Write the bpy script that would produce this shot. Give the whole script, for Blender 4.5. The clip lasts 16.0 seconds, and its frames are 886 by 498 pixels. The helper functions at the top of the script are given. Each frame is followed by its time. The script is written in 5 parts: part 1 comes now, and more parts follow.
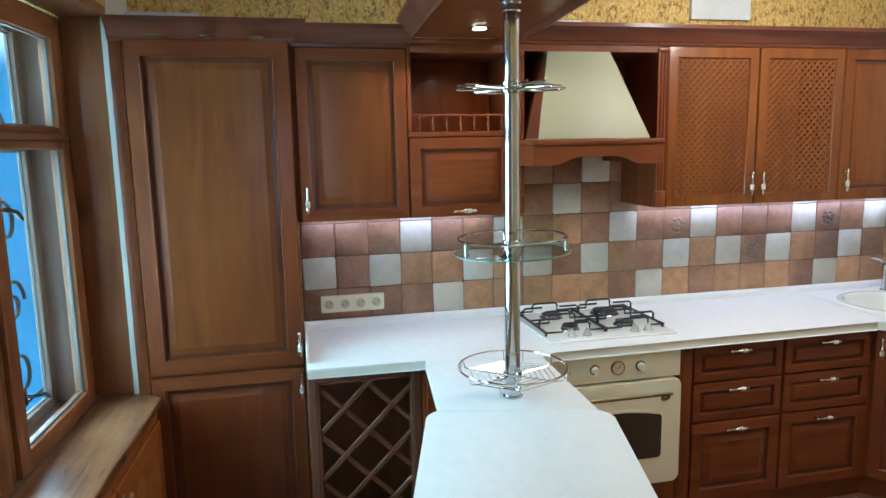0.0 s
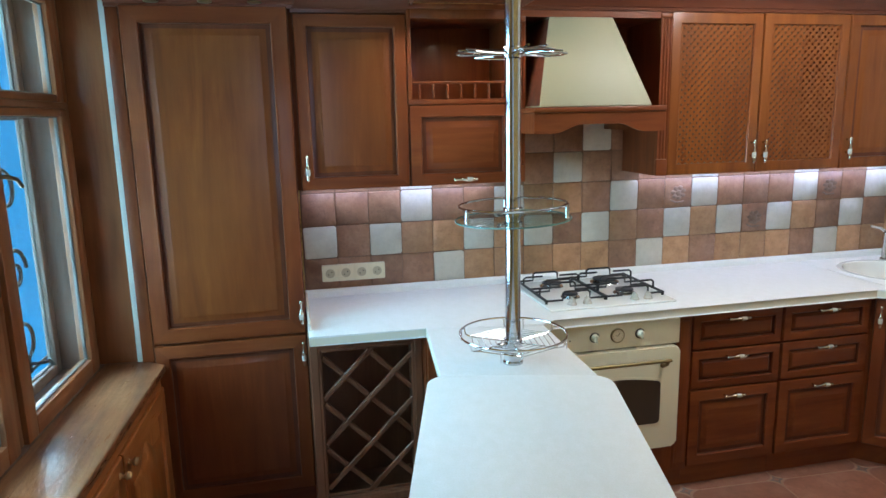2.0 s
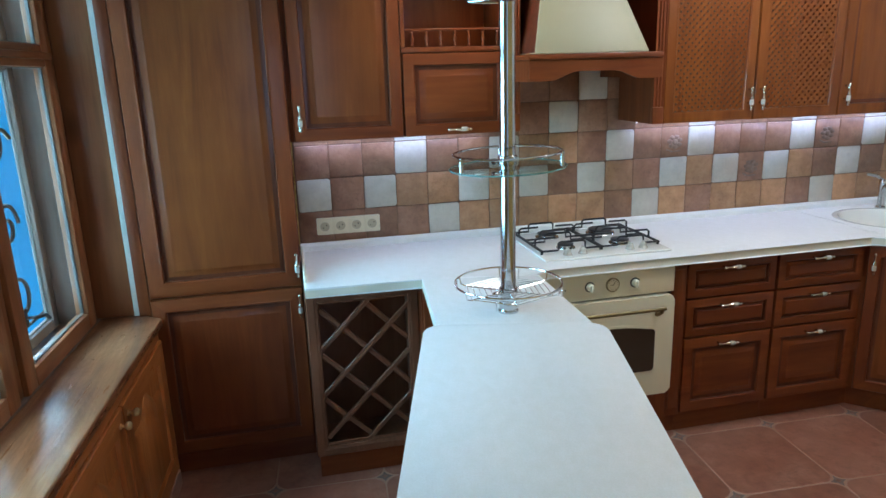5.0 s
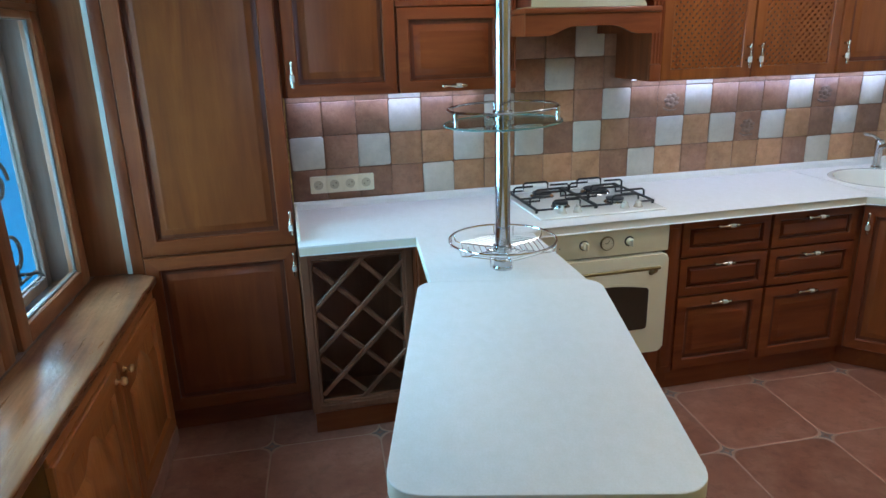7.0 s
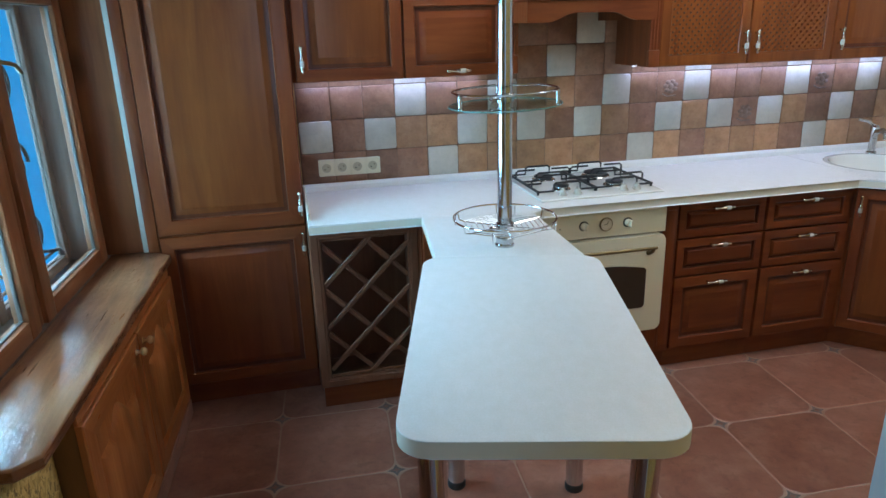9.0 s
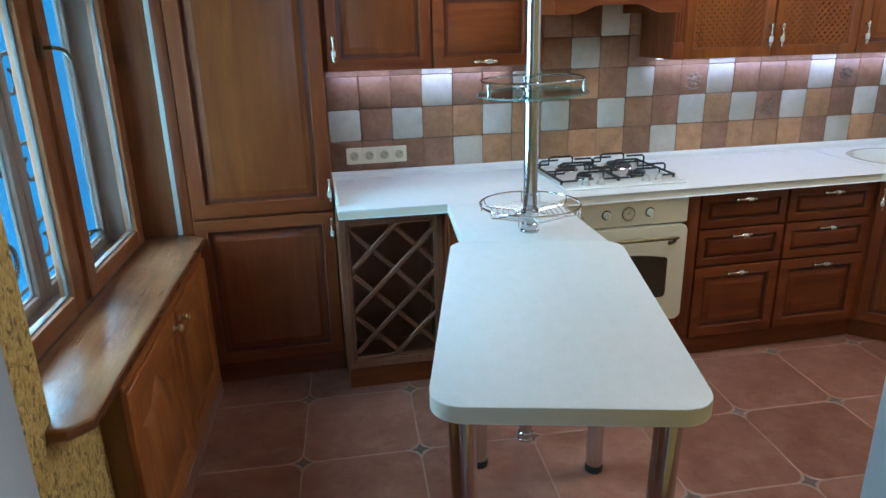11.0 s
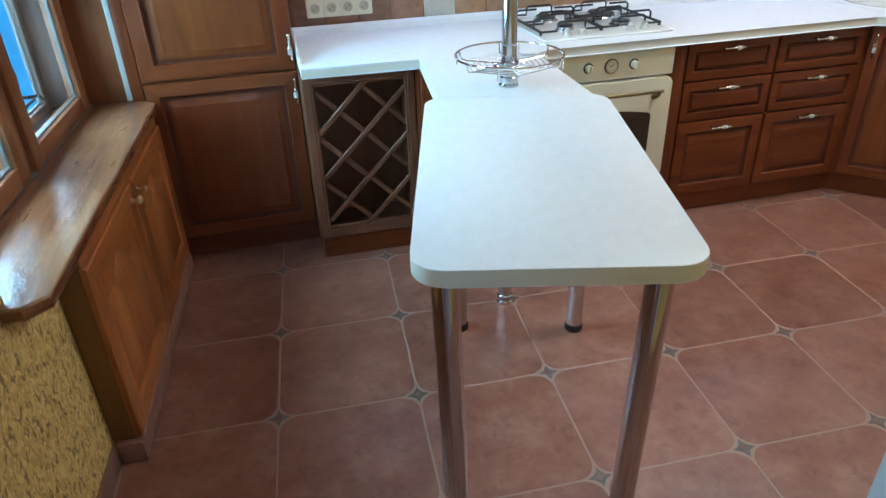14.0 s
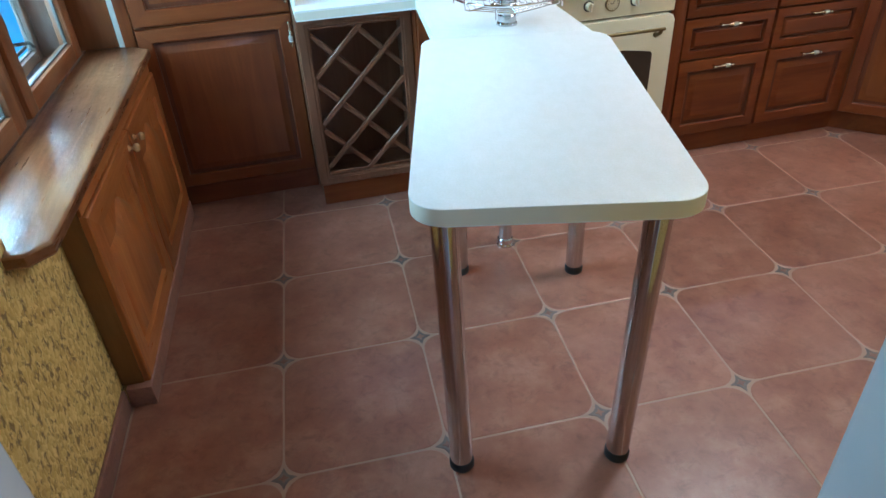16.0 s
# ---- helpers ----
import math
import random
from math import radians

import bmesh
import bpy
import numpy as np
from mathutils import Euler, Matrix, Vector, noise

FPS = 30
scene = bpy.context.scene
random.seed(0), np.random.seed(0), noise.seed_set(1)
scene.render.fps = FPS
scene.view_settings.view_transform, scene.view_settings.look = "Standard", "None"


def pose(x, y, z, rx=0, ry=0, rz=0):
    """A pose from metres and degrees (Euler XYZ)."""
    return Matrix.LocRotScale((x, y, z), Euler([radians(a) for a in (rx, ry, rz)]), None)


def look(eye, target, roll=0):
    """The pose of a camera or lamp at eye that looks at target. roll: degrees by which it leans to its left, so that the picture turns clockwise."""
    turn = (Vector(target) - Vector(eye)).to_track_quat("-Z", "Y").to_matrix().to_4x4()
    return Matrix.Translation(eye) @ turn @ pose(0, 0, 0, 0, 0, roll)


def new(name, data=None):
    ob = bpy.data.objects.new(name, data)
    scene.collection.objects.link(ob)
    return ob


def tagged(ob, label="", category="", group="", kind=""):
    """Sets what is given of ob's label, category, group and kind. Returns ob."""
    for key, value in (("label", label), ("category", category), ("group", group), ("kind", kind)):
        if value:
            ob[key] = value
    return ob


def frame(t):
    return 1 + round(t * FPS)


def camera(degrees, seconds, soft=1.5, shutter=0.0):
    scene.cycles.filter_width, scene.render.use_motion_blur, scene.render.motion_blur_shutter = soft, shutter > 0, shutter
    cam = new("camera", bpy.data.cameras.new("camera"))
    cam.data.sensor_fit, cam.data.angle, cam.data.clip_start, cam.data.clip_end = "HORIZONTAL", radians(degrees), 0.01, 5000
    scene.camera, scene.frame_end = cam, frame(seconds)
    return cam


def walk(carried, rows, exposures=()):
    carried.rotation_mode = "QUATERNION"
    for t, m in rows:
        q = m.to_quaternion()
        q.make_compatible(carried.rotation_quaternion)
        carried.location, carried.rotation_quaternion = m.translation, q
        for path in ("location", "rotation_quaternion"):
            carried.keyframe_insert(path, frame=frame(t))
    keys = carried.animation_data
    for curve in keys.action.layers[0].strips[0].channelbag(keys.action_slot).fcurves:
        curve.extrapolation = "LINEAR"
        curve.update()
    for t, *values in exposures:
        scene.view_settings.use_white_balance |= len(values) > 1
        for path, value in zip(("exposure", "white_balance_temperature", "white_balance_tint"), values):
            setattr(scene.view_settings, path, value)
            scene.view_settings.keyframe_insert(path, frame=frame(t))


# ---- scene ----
cam = camera(66.4, 16.0)
PATH = [
    (0, (-0.031, -3.08, 1.683), (0.397, -1.15, 1.378), -1.1),
    (0.5, (-0.028, -3.081, 1.674), (0.406, -1.156, 1.35), -1.0),
    (1, (-0.03, -3.083, 1.67), (0.41, -1.163, 1.324), -1.1),
    (1.5, (-0.029, -3.084, 1.67), (0.402, -1.166, 1.304), -1.0),
    (2, (-0.033, -3.084, 1.667), (0.389, -1.167, 1.282), -1.2),
    (2.5, (-0.034, -3.085, 1.66), (0.383, -1.171, 1.254), -1.1),
    (3, (-0.032, -3.083, 1.659), (0.394, -1.176, 1.233), -1.3),
    (5.5, (-0.028, -3.08, 1.632), (0.393, -1.199, 1.097), -1.7),
    (6, (-0.029, -3.076, 1.625), (0.395, -1.205, 1.062), -1.5),
    (6.5, (-0.028, -3.077, 1.622), (0.401, -1.214, 1.037), -1.6),
    (7, (-0.027, -3.081, 1.611), (0.402, -1.224, 1.004), -1.6),
    (7.5, (-0.034, -3.086, 1.611), (0.395, -1.236, 0.981), -1.8),
    (8, (-0.045, -3.099, 1.604), (0.377, -1.251, 0.966), -1.7),
    (10.5, (-0.088, -3.293, 1.593), (0.314, -1.436, 0.97), -1.5),
    (11, (-0.106, -3.252, 1.581), (0.261, -1.393, 0.939), -1.3),
    (11.5, (-0.106, -3.211, 1.57), (0.283, -1.372, 0.885), -1.2),
    (12, (-0.104, -3.18, 1.549), (0.29, -1.386, 0.757), -1.4),
    (12.5, (-0.104, -3.162, 1.54), (0.295, -1.405, 0.672), -1.7),
    (13, (-0.104, -3.153, 1.528), (0.297, -1.425, 0.604), -1.6),
    (13.5, (-0.097, -3.152, 1.517), (0.292, -1.443, 0.554), -2.5),
    (14, (-0.102, -3.151, 1.514), (0.302, -1.463, 0.519), -2.0),
    (14.5, (-0.1, -3.151, 1.507), (0.296, -1.49, 0.467), -2.1),
    (15, (-0.095, -3.158, 1.505), (0.288, -1.51, 0.439), -2.6),
    (15.5, (-0.098, -3.161, 1.5), (0.28, -1.528, 0.41), -2.8),
    (16, (-0.101, -3.165, 1.499), (0.274, -1.551, 0.378), -3.1),
]
walk(cam, [(t, look(eye, target, roll)) for t, eye, target, roll in PATH], [(0, 0.0, 6210, 10), (3, -0.15, 6010, 10), (5.5, -0.25, 5810, 10), (8, -0.3, 5710, 10), (10.5, -0.25, 5710, 10), (11.5, -0.15, 5710, 10), (12.5, -0.05, 5710, 10), (13.5, 0.09, 5700, 10), (16, 0.33, 5640, 10)])

# ---- light ----
world = bpy.data.worlds.new("sky")
scene.world = world
world.use_nodes = True
wn = world.node_tree.nodes
sky = wn.new("ShaderNodeTexSky")
sky.sky_type, sky.sun_disc = "NISHITA", False
sky.sun_elevation, sky.sun_rotation = radians(35), radians(60)
world.node_tree.links.new(sky.outputs[0], wn["Background"].inputs[0])
wn["Background"].inputs[1].default_value = 0.08

# the window wall runs a little askew to the back wall
LEFT = pose(-0.655, -0.30, 0, 0, 0, -3.04)


def area(name, m, w, h, power, colour):
    data = bpy.data.lights.new(name, "AREA")
    data.shape, data.size, data.size_y, data.energy, data.color = "RECTANGLE", w, h, power, colour
    ob = new(name, data)
    ob.matrix_world = m
    return ob


# daylight at the window and an unseen hall window, two added overhead lamps, the strips under the wall cupboards and
# the spot in the canopy
day = area("window_daylight", LEFT @ pose(-0.345, -0.725, 1.45, 0, -90, 0), 1.40, 1.38, 76, (0.42, 0.79, 1.0))
day.data.spread = radians(142)
area("hall_daylight", look((0.2, -5.37, 1.6), (0.0, -2.0, 1.2)), 1.1, 1.4, 15.5, (0.36, 0.66, 1.0))
# Overhead point and area lamps: out of view, added for general light.
globe = bpy.data.lights.new("unseen_overhead_glow", "POINT")
globe.energy, globe.color, globe.shadow_soft_size = 32, (0.97, 0.96, 0.91), 0.12
new("unseen_overhead_glow", globe).matrix_world = pose(1.95, -1.20, 2.40)
area("ceiling_glow", pose(1.95, -1.20, 2.60), 0.8, 0.8, 13, (0.97, 0.96, 0.91))
area("strip_glow", pose(0.45, -0.045, 1.370), 0.84, 0.012, 1.1, (0.53, 0.63, 1.0))
area("strip_glow", pose(2.40, -0.045, 1.370), 1.50, 0.012, 2.5, (0.53, 0.63, 1.0))
spot = bpy.data.lights.new("spot_glow", "SPOT")
spot.energy, spot.color, spot.spot_size, spot.spot_blend, spot.shadow_soft_size = 8, (1.0, 0.80, 0.55), radians(160), 0.25, 0.03
new("spot_glow", spot).matrix_world = pose(0.675, -0.59, 2.080)


# ---- materials ----
def material(name, colour, rough=0.5, metal=0.0, coat=0.0):
    m = bpy.data.materials.new(name)
    m.use_nodes = True
    b = m.node_tree.nodes["Principled BSDF"]
    b.inputs["Base Color"].default_value = (*colour, 1)
    b.inputs["Roughness"].default_value = rough
    b.inputs["Metallic"].default_value = metal
    b.inputs["Coat Weight"].default_value = coat
    b.inputs["Coat Roughness"].default_value = 0.10
    return m


class Net:
    """Short hand for building a node tree."""

    def __init__(self, m):
        self.t = m.node_tree
        self.b = self.t.nodes["Principled BSDF"]

    def node(self, kind, **values):
        n = self.t.nodes.new(kind)
        for k, v in values.items():
            n.inputs[k.replace("_", " ")].default_value = v
        return n

    def link(self, a, b):
        self.t.links.new(a, b)

    def coords(self, scale, shuffle=True):
        tc = self.node("ShaderNodeTexCoord")
        mp = self.node("ShaderNodeMapping", Scale=scale)
        if shuffle:
            info = self.node("ShaderNodeObjectInfo")
            mul = self.node("ShaderNodeVectorMath")
            mul.operation = "MULTIPLY_ADD"
            mul.inputs[1].default_value = (7.3, 5.1, 9.7)
            self.link(info.outputs["Random"], mul.inputs[0])
            self.link(tc.outputs["Object"], mul.inputs[2])
            self.link(mul.outputs[0], mp.inputs[0])
        else:
            self.link(tc.outputs["Object"], mp.inputs[0])
        return mp.outputs[0]

    def noise(self, vec, scale, detail=4.0, rough=0.55, distortion=0.0):
        n = self.node("ShaderNodeTexNoise", Scale=scale, Detail=detail, Roughness=rough, Distortion=distortion)
        self.link(vec, n.inputs["Vector"])
        return n.outputs["Fac"]

    def ramp(self, fac, stops):
        r = self.node("ShaderNodeValToRGB")
        while len(r.color_ramp.elements) < len(stops):
            r.color_ramp.elements.new(0.5)
        for e, (p, c) in zip(r.color_ramp.elements, stops):
            e.position, e.color = p, (*c, 1) if len(c) == 3 else c
        self.link(fac, r.inputs[0])
        return r.outputs[0]

    def mix(self, fac, a, b, mode="MIX"):
        n = self.node("ShaderNodeMix")
        n.data_type, n.blend_type = "RGBA", mode
        for value, socket in ((fac, n.inputs[0]), (a, n.inputs[6]), (b, n.inputs[7])):
            if isinstance(value, (int, float)):
                socket.default_value = value
            elif isinstance(value, tuple):
                socket.default_value = (*value, 1)
            else:
                self.link(value, socket)
        return n.outputs[2]

    def bump(self, fac, strength, distance):
        n = self.node("ShaderNodeBump", Strength=strength, Distance=distance)
        self.link(fac, n.inputs["Height"])
        self.link(n.outputs[0], self.b.inputs["Normal"])


def wood(name, dark, mid, light, axis="z", rough=0.42, coat=0.31, grain=1.0, bump=0.15, knots=0.0, streaks=0.0):
    m = material(name, mid, rough, 0, coat)
    m.node_tree.nodes["Principled BSDF"].inputs["Specular IOR Level"].default_value = 0.18
    m.node_tree.nodes["Principled BSDF"].inputs["Coat Roughness"].default_value = 0.15
    n = Net(m)
    k = {"x": (0.09, 1, 1), "y": (1, 0.09, 1), "z": (1, 1, 0.09)}[axis]
    vec = n.coords(k)
    fine = n.noise(vec, 95 * grain, 5, 0.65)
    broad = n.noise(vec, 11 * grain, 3, 0.5, 1.2)
    blot = n.noise(n.coords((1, 1, 1)), 3.2, 2)
    col = n.ramp(broad, [(0.28, dark), (0.5, mid), (0.74, light)])
    col = n.mix(n.ramp(fine, [(0.35, (0.0, 0.0, 0.0)), (0.75, (0.5, 0.5, 0.5))]), col, dark)
    col = n.mix(n.ramp(blot, [(0.35, (0.0, 0.0, 0.0)), (0.7, (0.45, 0.45, 0.45))]), col, light)
    if streaks:
        bands = n.noise(n.coords({"x": (0.05, 1, 1), "y": (1, 0.05, 1), "z": (1, 1, 0.05)}[axis]), 34, 3, 0.6, 0.4)
        col = n.mix(n.ramp(bands, [(0.50, (0.0, 0.0, 0.0)), (0.66, (streaks,) * 3)]), col, tuple(c * 0.75 for c in dark))
    if knots:
        spots = n.node("ShaderNodeTexVoronoi", Scale=knots)
        n.link(n.coords({"x": (0.45, 1, 1), "y": (1, 0.45, 1), "z": (1, 1, 0.45)}[axis]), spots.inputs["Vector"])
        col = n.mix(n.ramp(spots.outputs["Distance"], [(0.03, (0.85, 0.85, 0.85)), (0.16, (0, 0, 0))]), col, tuple(c * 0.35 for c in dark))
    n.link(col, n.b.inputs["Base Color"])
    n.link(n.ramp(fine, [(0.2, (rough * 0.8,) * 3), (0.8, (rough * 1.25,) * 3)]), n.b.inputs["Roughness"])
    n.bump(fine, bump, 0.002)
    return m


CH = ((0.098, 0.0192, 0.0062), (0.156, 0.0345, 0.0094), (0.214, 0.0560, 0.0142))
# Panel fields: a more golden copy of the cherry, warm light put into it.
cherry_f = wood("warm_lit_field", (0.110, 0.0260, 0.0068), (0.168, 0.0430, 0.0098), (0.225, 0.0660, 0.0150))
cherry_v = wood("cherry_upright", *CH)
# Right-hand upper doors: the same cherry with lamp warmth put into its colour.
cherry_lit = wood("warm_lit_cherry", (0.116, 0.0295, 0.0066), (0.178, 0.0490, 0.0098), (0.236, 0.0740, 0.0145))
cherry_h = wood("cherry_level", *CH, axis="x")
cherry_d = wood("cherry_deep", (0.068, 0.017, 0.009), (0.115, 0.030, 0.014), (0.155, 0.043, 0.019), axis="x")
glaze = wood("dark_glaze", (0.068, 0.018, 0.009), (0.102, 0.028, 0.013), (0.14, 0.039, 0.018), rough=0.35, coat=0.3)
rack_wood = wood("rack_wood", (0.11, 0.042, 0.02), (0.17, 0.068, 0.034), (0.22, 0.095, 0.05), rough=0.45)
PINE = ((0.21, 0.056, 0.012), (0.35, 0.105, 0.025), (0.46, 0.158, 0.042))
pine_z = wood("pine_upright", *PINE, rough=0.36, coat=0.4, grain=0.7, knots=4.0, streaks=0.5)
pine_y = wood("pine_level", *PINE, axis="y", rough=0.3, coat=0.4, grain=0.7)
FRAME = ((0.17, 0.057, 0.022), (0.272, 0.100, 0.041), (0.35, 0.146, 0.066))
frame_z = wood("window_wood_upright", *FRAME, rough=0.36, coat=0.3, grain=0.7, knots=4.0, streaks=0.3)
frame_y = wood("window_wood_level", *FRAME, axis="y", rough=0.34, coat=0.3, grain=0.7)
sill_wood = wood("sill_wood", (0.10, 0.028, 0.010), (0.25, 0.094, 0.038), (0.46, 0.25, 0.125), axis="y", rough=0.3, coat=0.9, grain=0.8, bump=0.1, knots=4.5, streaks=0.4)
sill_wood.node_tree.nodes["Principled BSDF"].inputs["Coat Roughness"].default_value = 0.10
n = Net(sill_wood)
wavy = n.node("ShaderNodeBump", Strength=0.75, Distance=0.006)
n.link(n.noise(n.coords((1, 0.4, 1)), 26, 5, 0.65), wavy.inputs["Height"])
n.link(wavy.outputs[0], n.b.inputs["Coat Normal"])
grey_wood = wood("weathered_wood", (0.12, 0.078, 0.06), (0.185, 0.125, 0.10), (0.26, 0.185, 0.15), rough=0.5, coat=0.1)

chrome = material("chrome", (0.56, 0.55, 0.55), 0.12, 1.0)
wire_chrome = material("bright_chrome", (0.78, 0.78, 0.78), 0.10, 1.0)
steel = material("brushed_steel", (0.55, 0.53, 0.51), 0.24, 1.0)
silver = material("aged_silver", (0.58, 0.50, 0.40), 0.24, 1.0)
brass = material("dark_brass", (0.20, 0.15, 0.075), 0.38, 1.0)
iron = material("black_iron", (0.012, 0.012, 0.014), 0.5)
porcelain = material("porcelain", (0.50, 0.46, 0.39), 0.2, 0, 0.5)
rubber = material("black_rubber", (0.015, 0.014, 0.014), 0.55)
inner_shade = material("shade_inside", (0.045, 0.017, 0.008), 0.7)
enamel = material("cream_enamel", (0.74, 0.68, 0.50), 0.22, 0, 0.4)
hood_cream = material("cream_hood", (0.29, 0.265, 0.165), 0.5)
hob_white = material("white_enamel", (0.80, 0.79, 0.74), 0.14, 0, 0.6)
socket_cream = material("cream_plastic", (0.78, 0.71, 0.52), 0.35)
dark_plastic_and_shade = material("dark_plastic_and_shade", (0.03, 0.025, 0.02), 0.4)
white_paint = material("white_paint", (0.72, 0.74, 0.74), 0.22, 0, 0.3)
oven_glass = material("oven_glass", (0.035, 0.026, 0.020), 0.08, 0, 0.5)
dial_face = material("dial_face", (0.60, 0.52, 0.36), 0.3)
lilac = material("lilac_plastic", (0.62, 0.60, 0.74), 0.4)

n = Net(white_paint)
n.link(n.ramp(n.noise(n.coords((1, 1, 1)), 6, 4), [(0.3, (0.66, 0.69, 0.70)), (0.7, (0.76, 0.77, 0.76))]), n.b.inputs["Base Color"])
n.bump(n.noise(n.coords((1, 1, 1)), 60, 3), 0.06, 0.002)

plaster = material("white_plaster", (0.74, 0.73, 0.69), 0.8)
n = Net(plaster)
n.link(n.ramp(n.noise(n.coords((1, 1, 1)), 5, 5), [(0.3, (0.68, 0.67, 0.63)), (0.7, (0.78, 0.77, 0.74))]), n.b.inputs["Base Color"])
n.bump(n.noise(n.coords((1, 1, 1)), 140, 3), 0.2, 0.002)

bare_plaster = material("bare_plaster", (0.56, 0.54, 0.48), 0.8)
n = Net(bare_plaster)
n.bump(n.noise(n.coords((1, 1, 1)), 90, 4), 0.3, 0.003)

# cork-like wallpaper: straw ground with short dark flecks and low relief
wallpaper = material("straw_wallpaper", (0.5, 0.33, 0.1), 0.75)
n = Net(wallpaper)
v = n.coords((1, 1, 0.62), False)
warp = n.node("ShaderNodeTexNoise", Scale=45, Detail=2)
n.link(v, warp.inputs["Vector"])
bend = n.node("ShaderNodeMix")
bend.data_type, bend.blend_type = "RGBA", "LINEAR_LIGHT"
bend.inputs[0].default_value = 0.012
n.link(v, bend.inputs[6])
n.link(warp.outputs["Color"], bend.inputs[7])
flakes = n.node("ShaderNodeTexVoronoi", Scale=115)
n.link(bend.outputs[2], flakes.inputs["Vector"])
shade = n.node("ShaderNodeSeparateColor")
n.link(flakes.outputs["Color"], shade.inputs[0])
col = n.ramp(shade.outputs[0], [(0.0, (0.49, 0.295, 0.078)), (0.4, (0.63, 0.405, 0.115)), (1.0, (0.78, 0.545, 0.195))])
gaps = n.ramp(n.noise(bend.outputs[2], 62, 3, 0.55), [(0.37, (1, 1, 1)), (0.45, (0, 0, 0))])
col = n.mix(gaps, col, (0.25, 0.15, 0.045))
n.link(col, n.b.inputs["Base Color"])
n.bump(flakes.outputs["Distance"], 0.6, -0.004)

# worktop laminate: off-white with faint streaks
worktop_m = material("white_laminate", (0.78, 0.76, 0.70), 0.42, 0, 0.0)
n = Net(worktop_m)
v = n.coords((1, 0.7, 1), False)
col = n.mix(n.ramp(n.noise(v, 30, 5, 0.7), [(0.35, (0, 0, 0)), (0.75, (1, 1, 1))]), (0.81, 0.81, 0.80), (0.75, 0.75, 0.72))
col = n.mix(n.ramp(n.noise(v, 240, 3), [(0.4, (0, 0, 0)), (0.8, (0.6, 0.6, 0.6))]), col, (0.72, 0.715, 0.68))
n.link(col, n.b.inputs["Base Color"])
n.bump(n.noise(v, 180, 3), 0.05, 0.001)
edge_m = material("cream_edging", (0.70, 0.66, 0.54), 0.4)

def thin_glass(name, tint):
    """A thin pane: clear straight through, with a mirror sheen that grows towards glancing angles."""
    m = bpy.data.materials.new(name)
    m.use_nodes = True
    t = m.node_tree
    t.nodes.remove(t.nodes["Principled BSDF"])
    see, gloss, fres, mix = (t.nodes.new(k) for k in ("ShaderNodeBsdfTransparent", "ShaderNodeBsdfGlossy", "ShaderNodeLayerWeight", "ShaderNodeMixShader"))
    steep, gain = t.nodes.new("ShaderNodeMath"), t.nodes.new("ShaderNodeMath")
    steep.operation, gain.operation = "POWER", "MULTIPLY_ADD"
    steep.inputs[1].default_value, gain.inputs[1].default_value, gain.inputs[2].default_value = 3.5, 0.42, 0.03
    see.inputs[0].default_value = (*tint, 1)
    gloss.inputs["Roughness"].default_value = 0.02
    fres.inputs[0].default_value = 0.5
    t.links.new(fres.outputs["Facing"], steep.inputs[0])
    t.links.new(steep.outputs[0], gain.inputs[0])
    t.links.new(gain.outputs[0], mix.inputs[0])
    t.links.new(see.outputs[0], mix.inputs[1])
    t.links.new(gloss.outputs[0], mix.inputs[2])
    t.links.new(mix.outputs[0], t.nodes["Material Output"].inputs[0])
    return m


glass = thin_glass("clear_glass", (0.96, 0.98, 0.98))
shelf_glass = thin_glass("shelf_glass", (0.90, 0.96, 0.94))
rim_glass = material("green_glass_edge", (0.30, 0.52, 0.46), 0.15)
rim_glass.node_tree.nodes["Principled BSDF"].inputs["Transmission Weight"].default_value = 0.6


def stone_tile(name, a, b, c, rough, bump=0.3, depth=0.004, spread=0.25, grain=17, stain=0.55):
    """Uneven glazed clay, each piece a little lighter or darker than the next."""
    m = material(name, b, rough)
    n = Net(m)
    v = n.coords((1, 1, 1))
    col = n.ramp(n.noise(v, grain, 6, 0.65), [(0.25, a), (0.5, b), (0.75, c)])
    col = n.mix(n.ramp(n.noise(v, grain * 3.4, 5, 0.7, 0.6), [(0.50, (0, 0, 0)), (0.72, (stain,) * 3)]), col, tuple(k * 0.45 for k in a))
    col = n.mix(n.ramp(n.noise(v, grain * 0.45, 3), [(0.45, (0, 0, 0)), (0.75, (stain * 0.8,) * 3)]), col, c)
    info = n.node("ShaderNodeObjectInfo")
    val = n.node("ShaderNodeMapRange", To_Min=1 - spread, To_Max=1 + spread)
    n.link(info.outputs["Random"], val.inputs[0])
    hsv = n.node("ShaderNodeHueSaturation")
    n.link(val.outputs[0], hsv.inputs["Value"])
    n.link(col, hsv.inputs["Color"])
    n.link(hsv.outputs[0], n.b.inputs["Base Color"])
    n.bump(n.noise(v, 28, 5, 0.6), bump, depth)
    return m


tile_brown = stone_tile("brown_glaze", (0.205, 0.098, 0.056), (0.285, 0.142, 0.082), (0.37, 0.200, 0.122), 0.36, 0.45, spread=0.15, stain=0.38)
tile_tan = stone_tile("tan_glaze", (0.30, 0.150, 0.075), (0.41, 0.215, 0.108), (0.50, 0.285, 0.155), 0.36, 0.45, spread=0.15, stain=0.35)
tile_white = stone_tile("ivory_glaze", (0.48, 0.44, 0.37), (0.545, 0.505, 0.425), (0.60, 0.56, 0.48), 0.28, 0.4, spread=0.06, stain=0.15)
relief_m = stone_tile("relief_glaze", (0.16, 0.09, 0.06), (0.24, 0.15, 0.105), (0.36, 0.26, 0.20), 0.4)
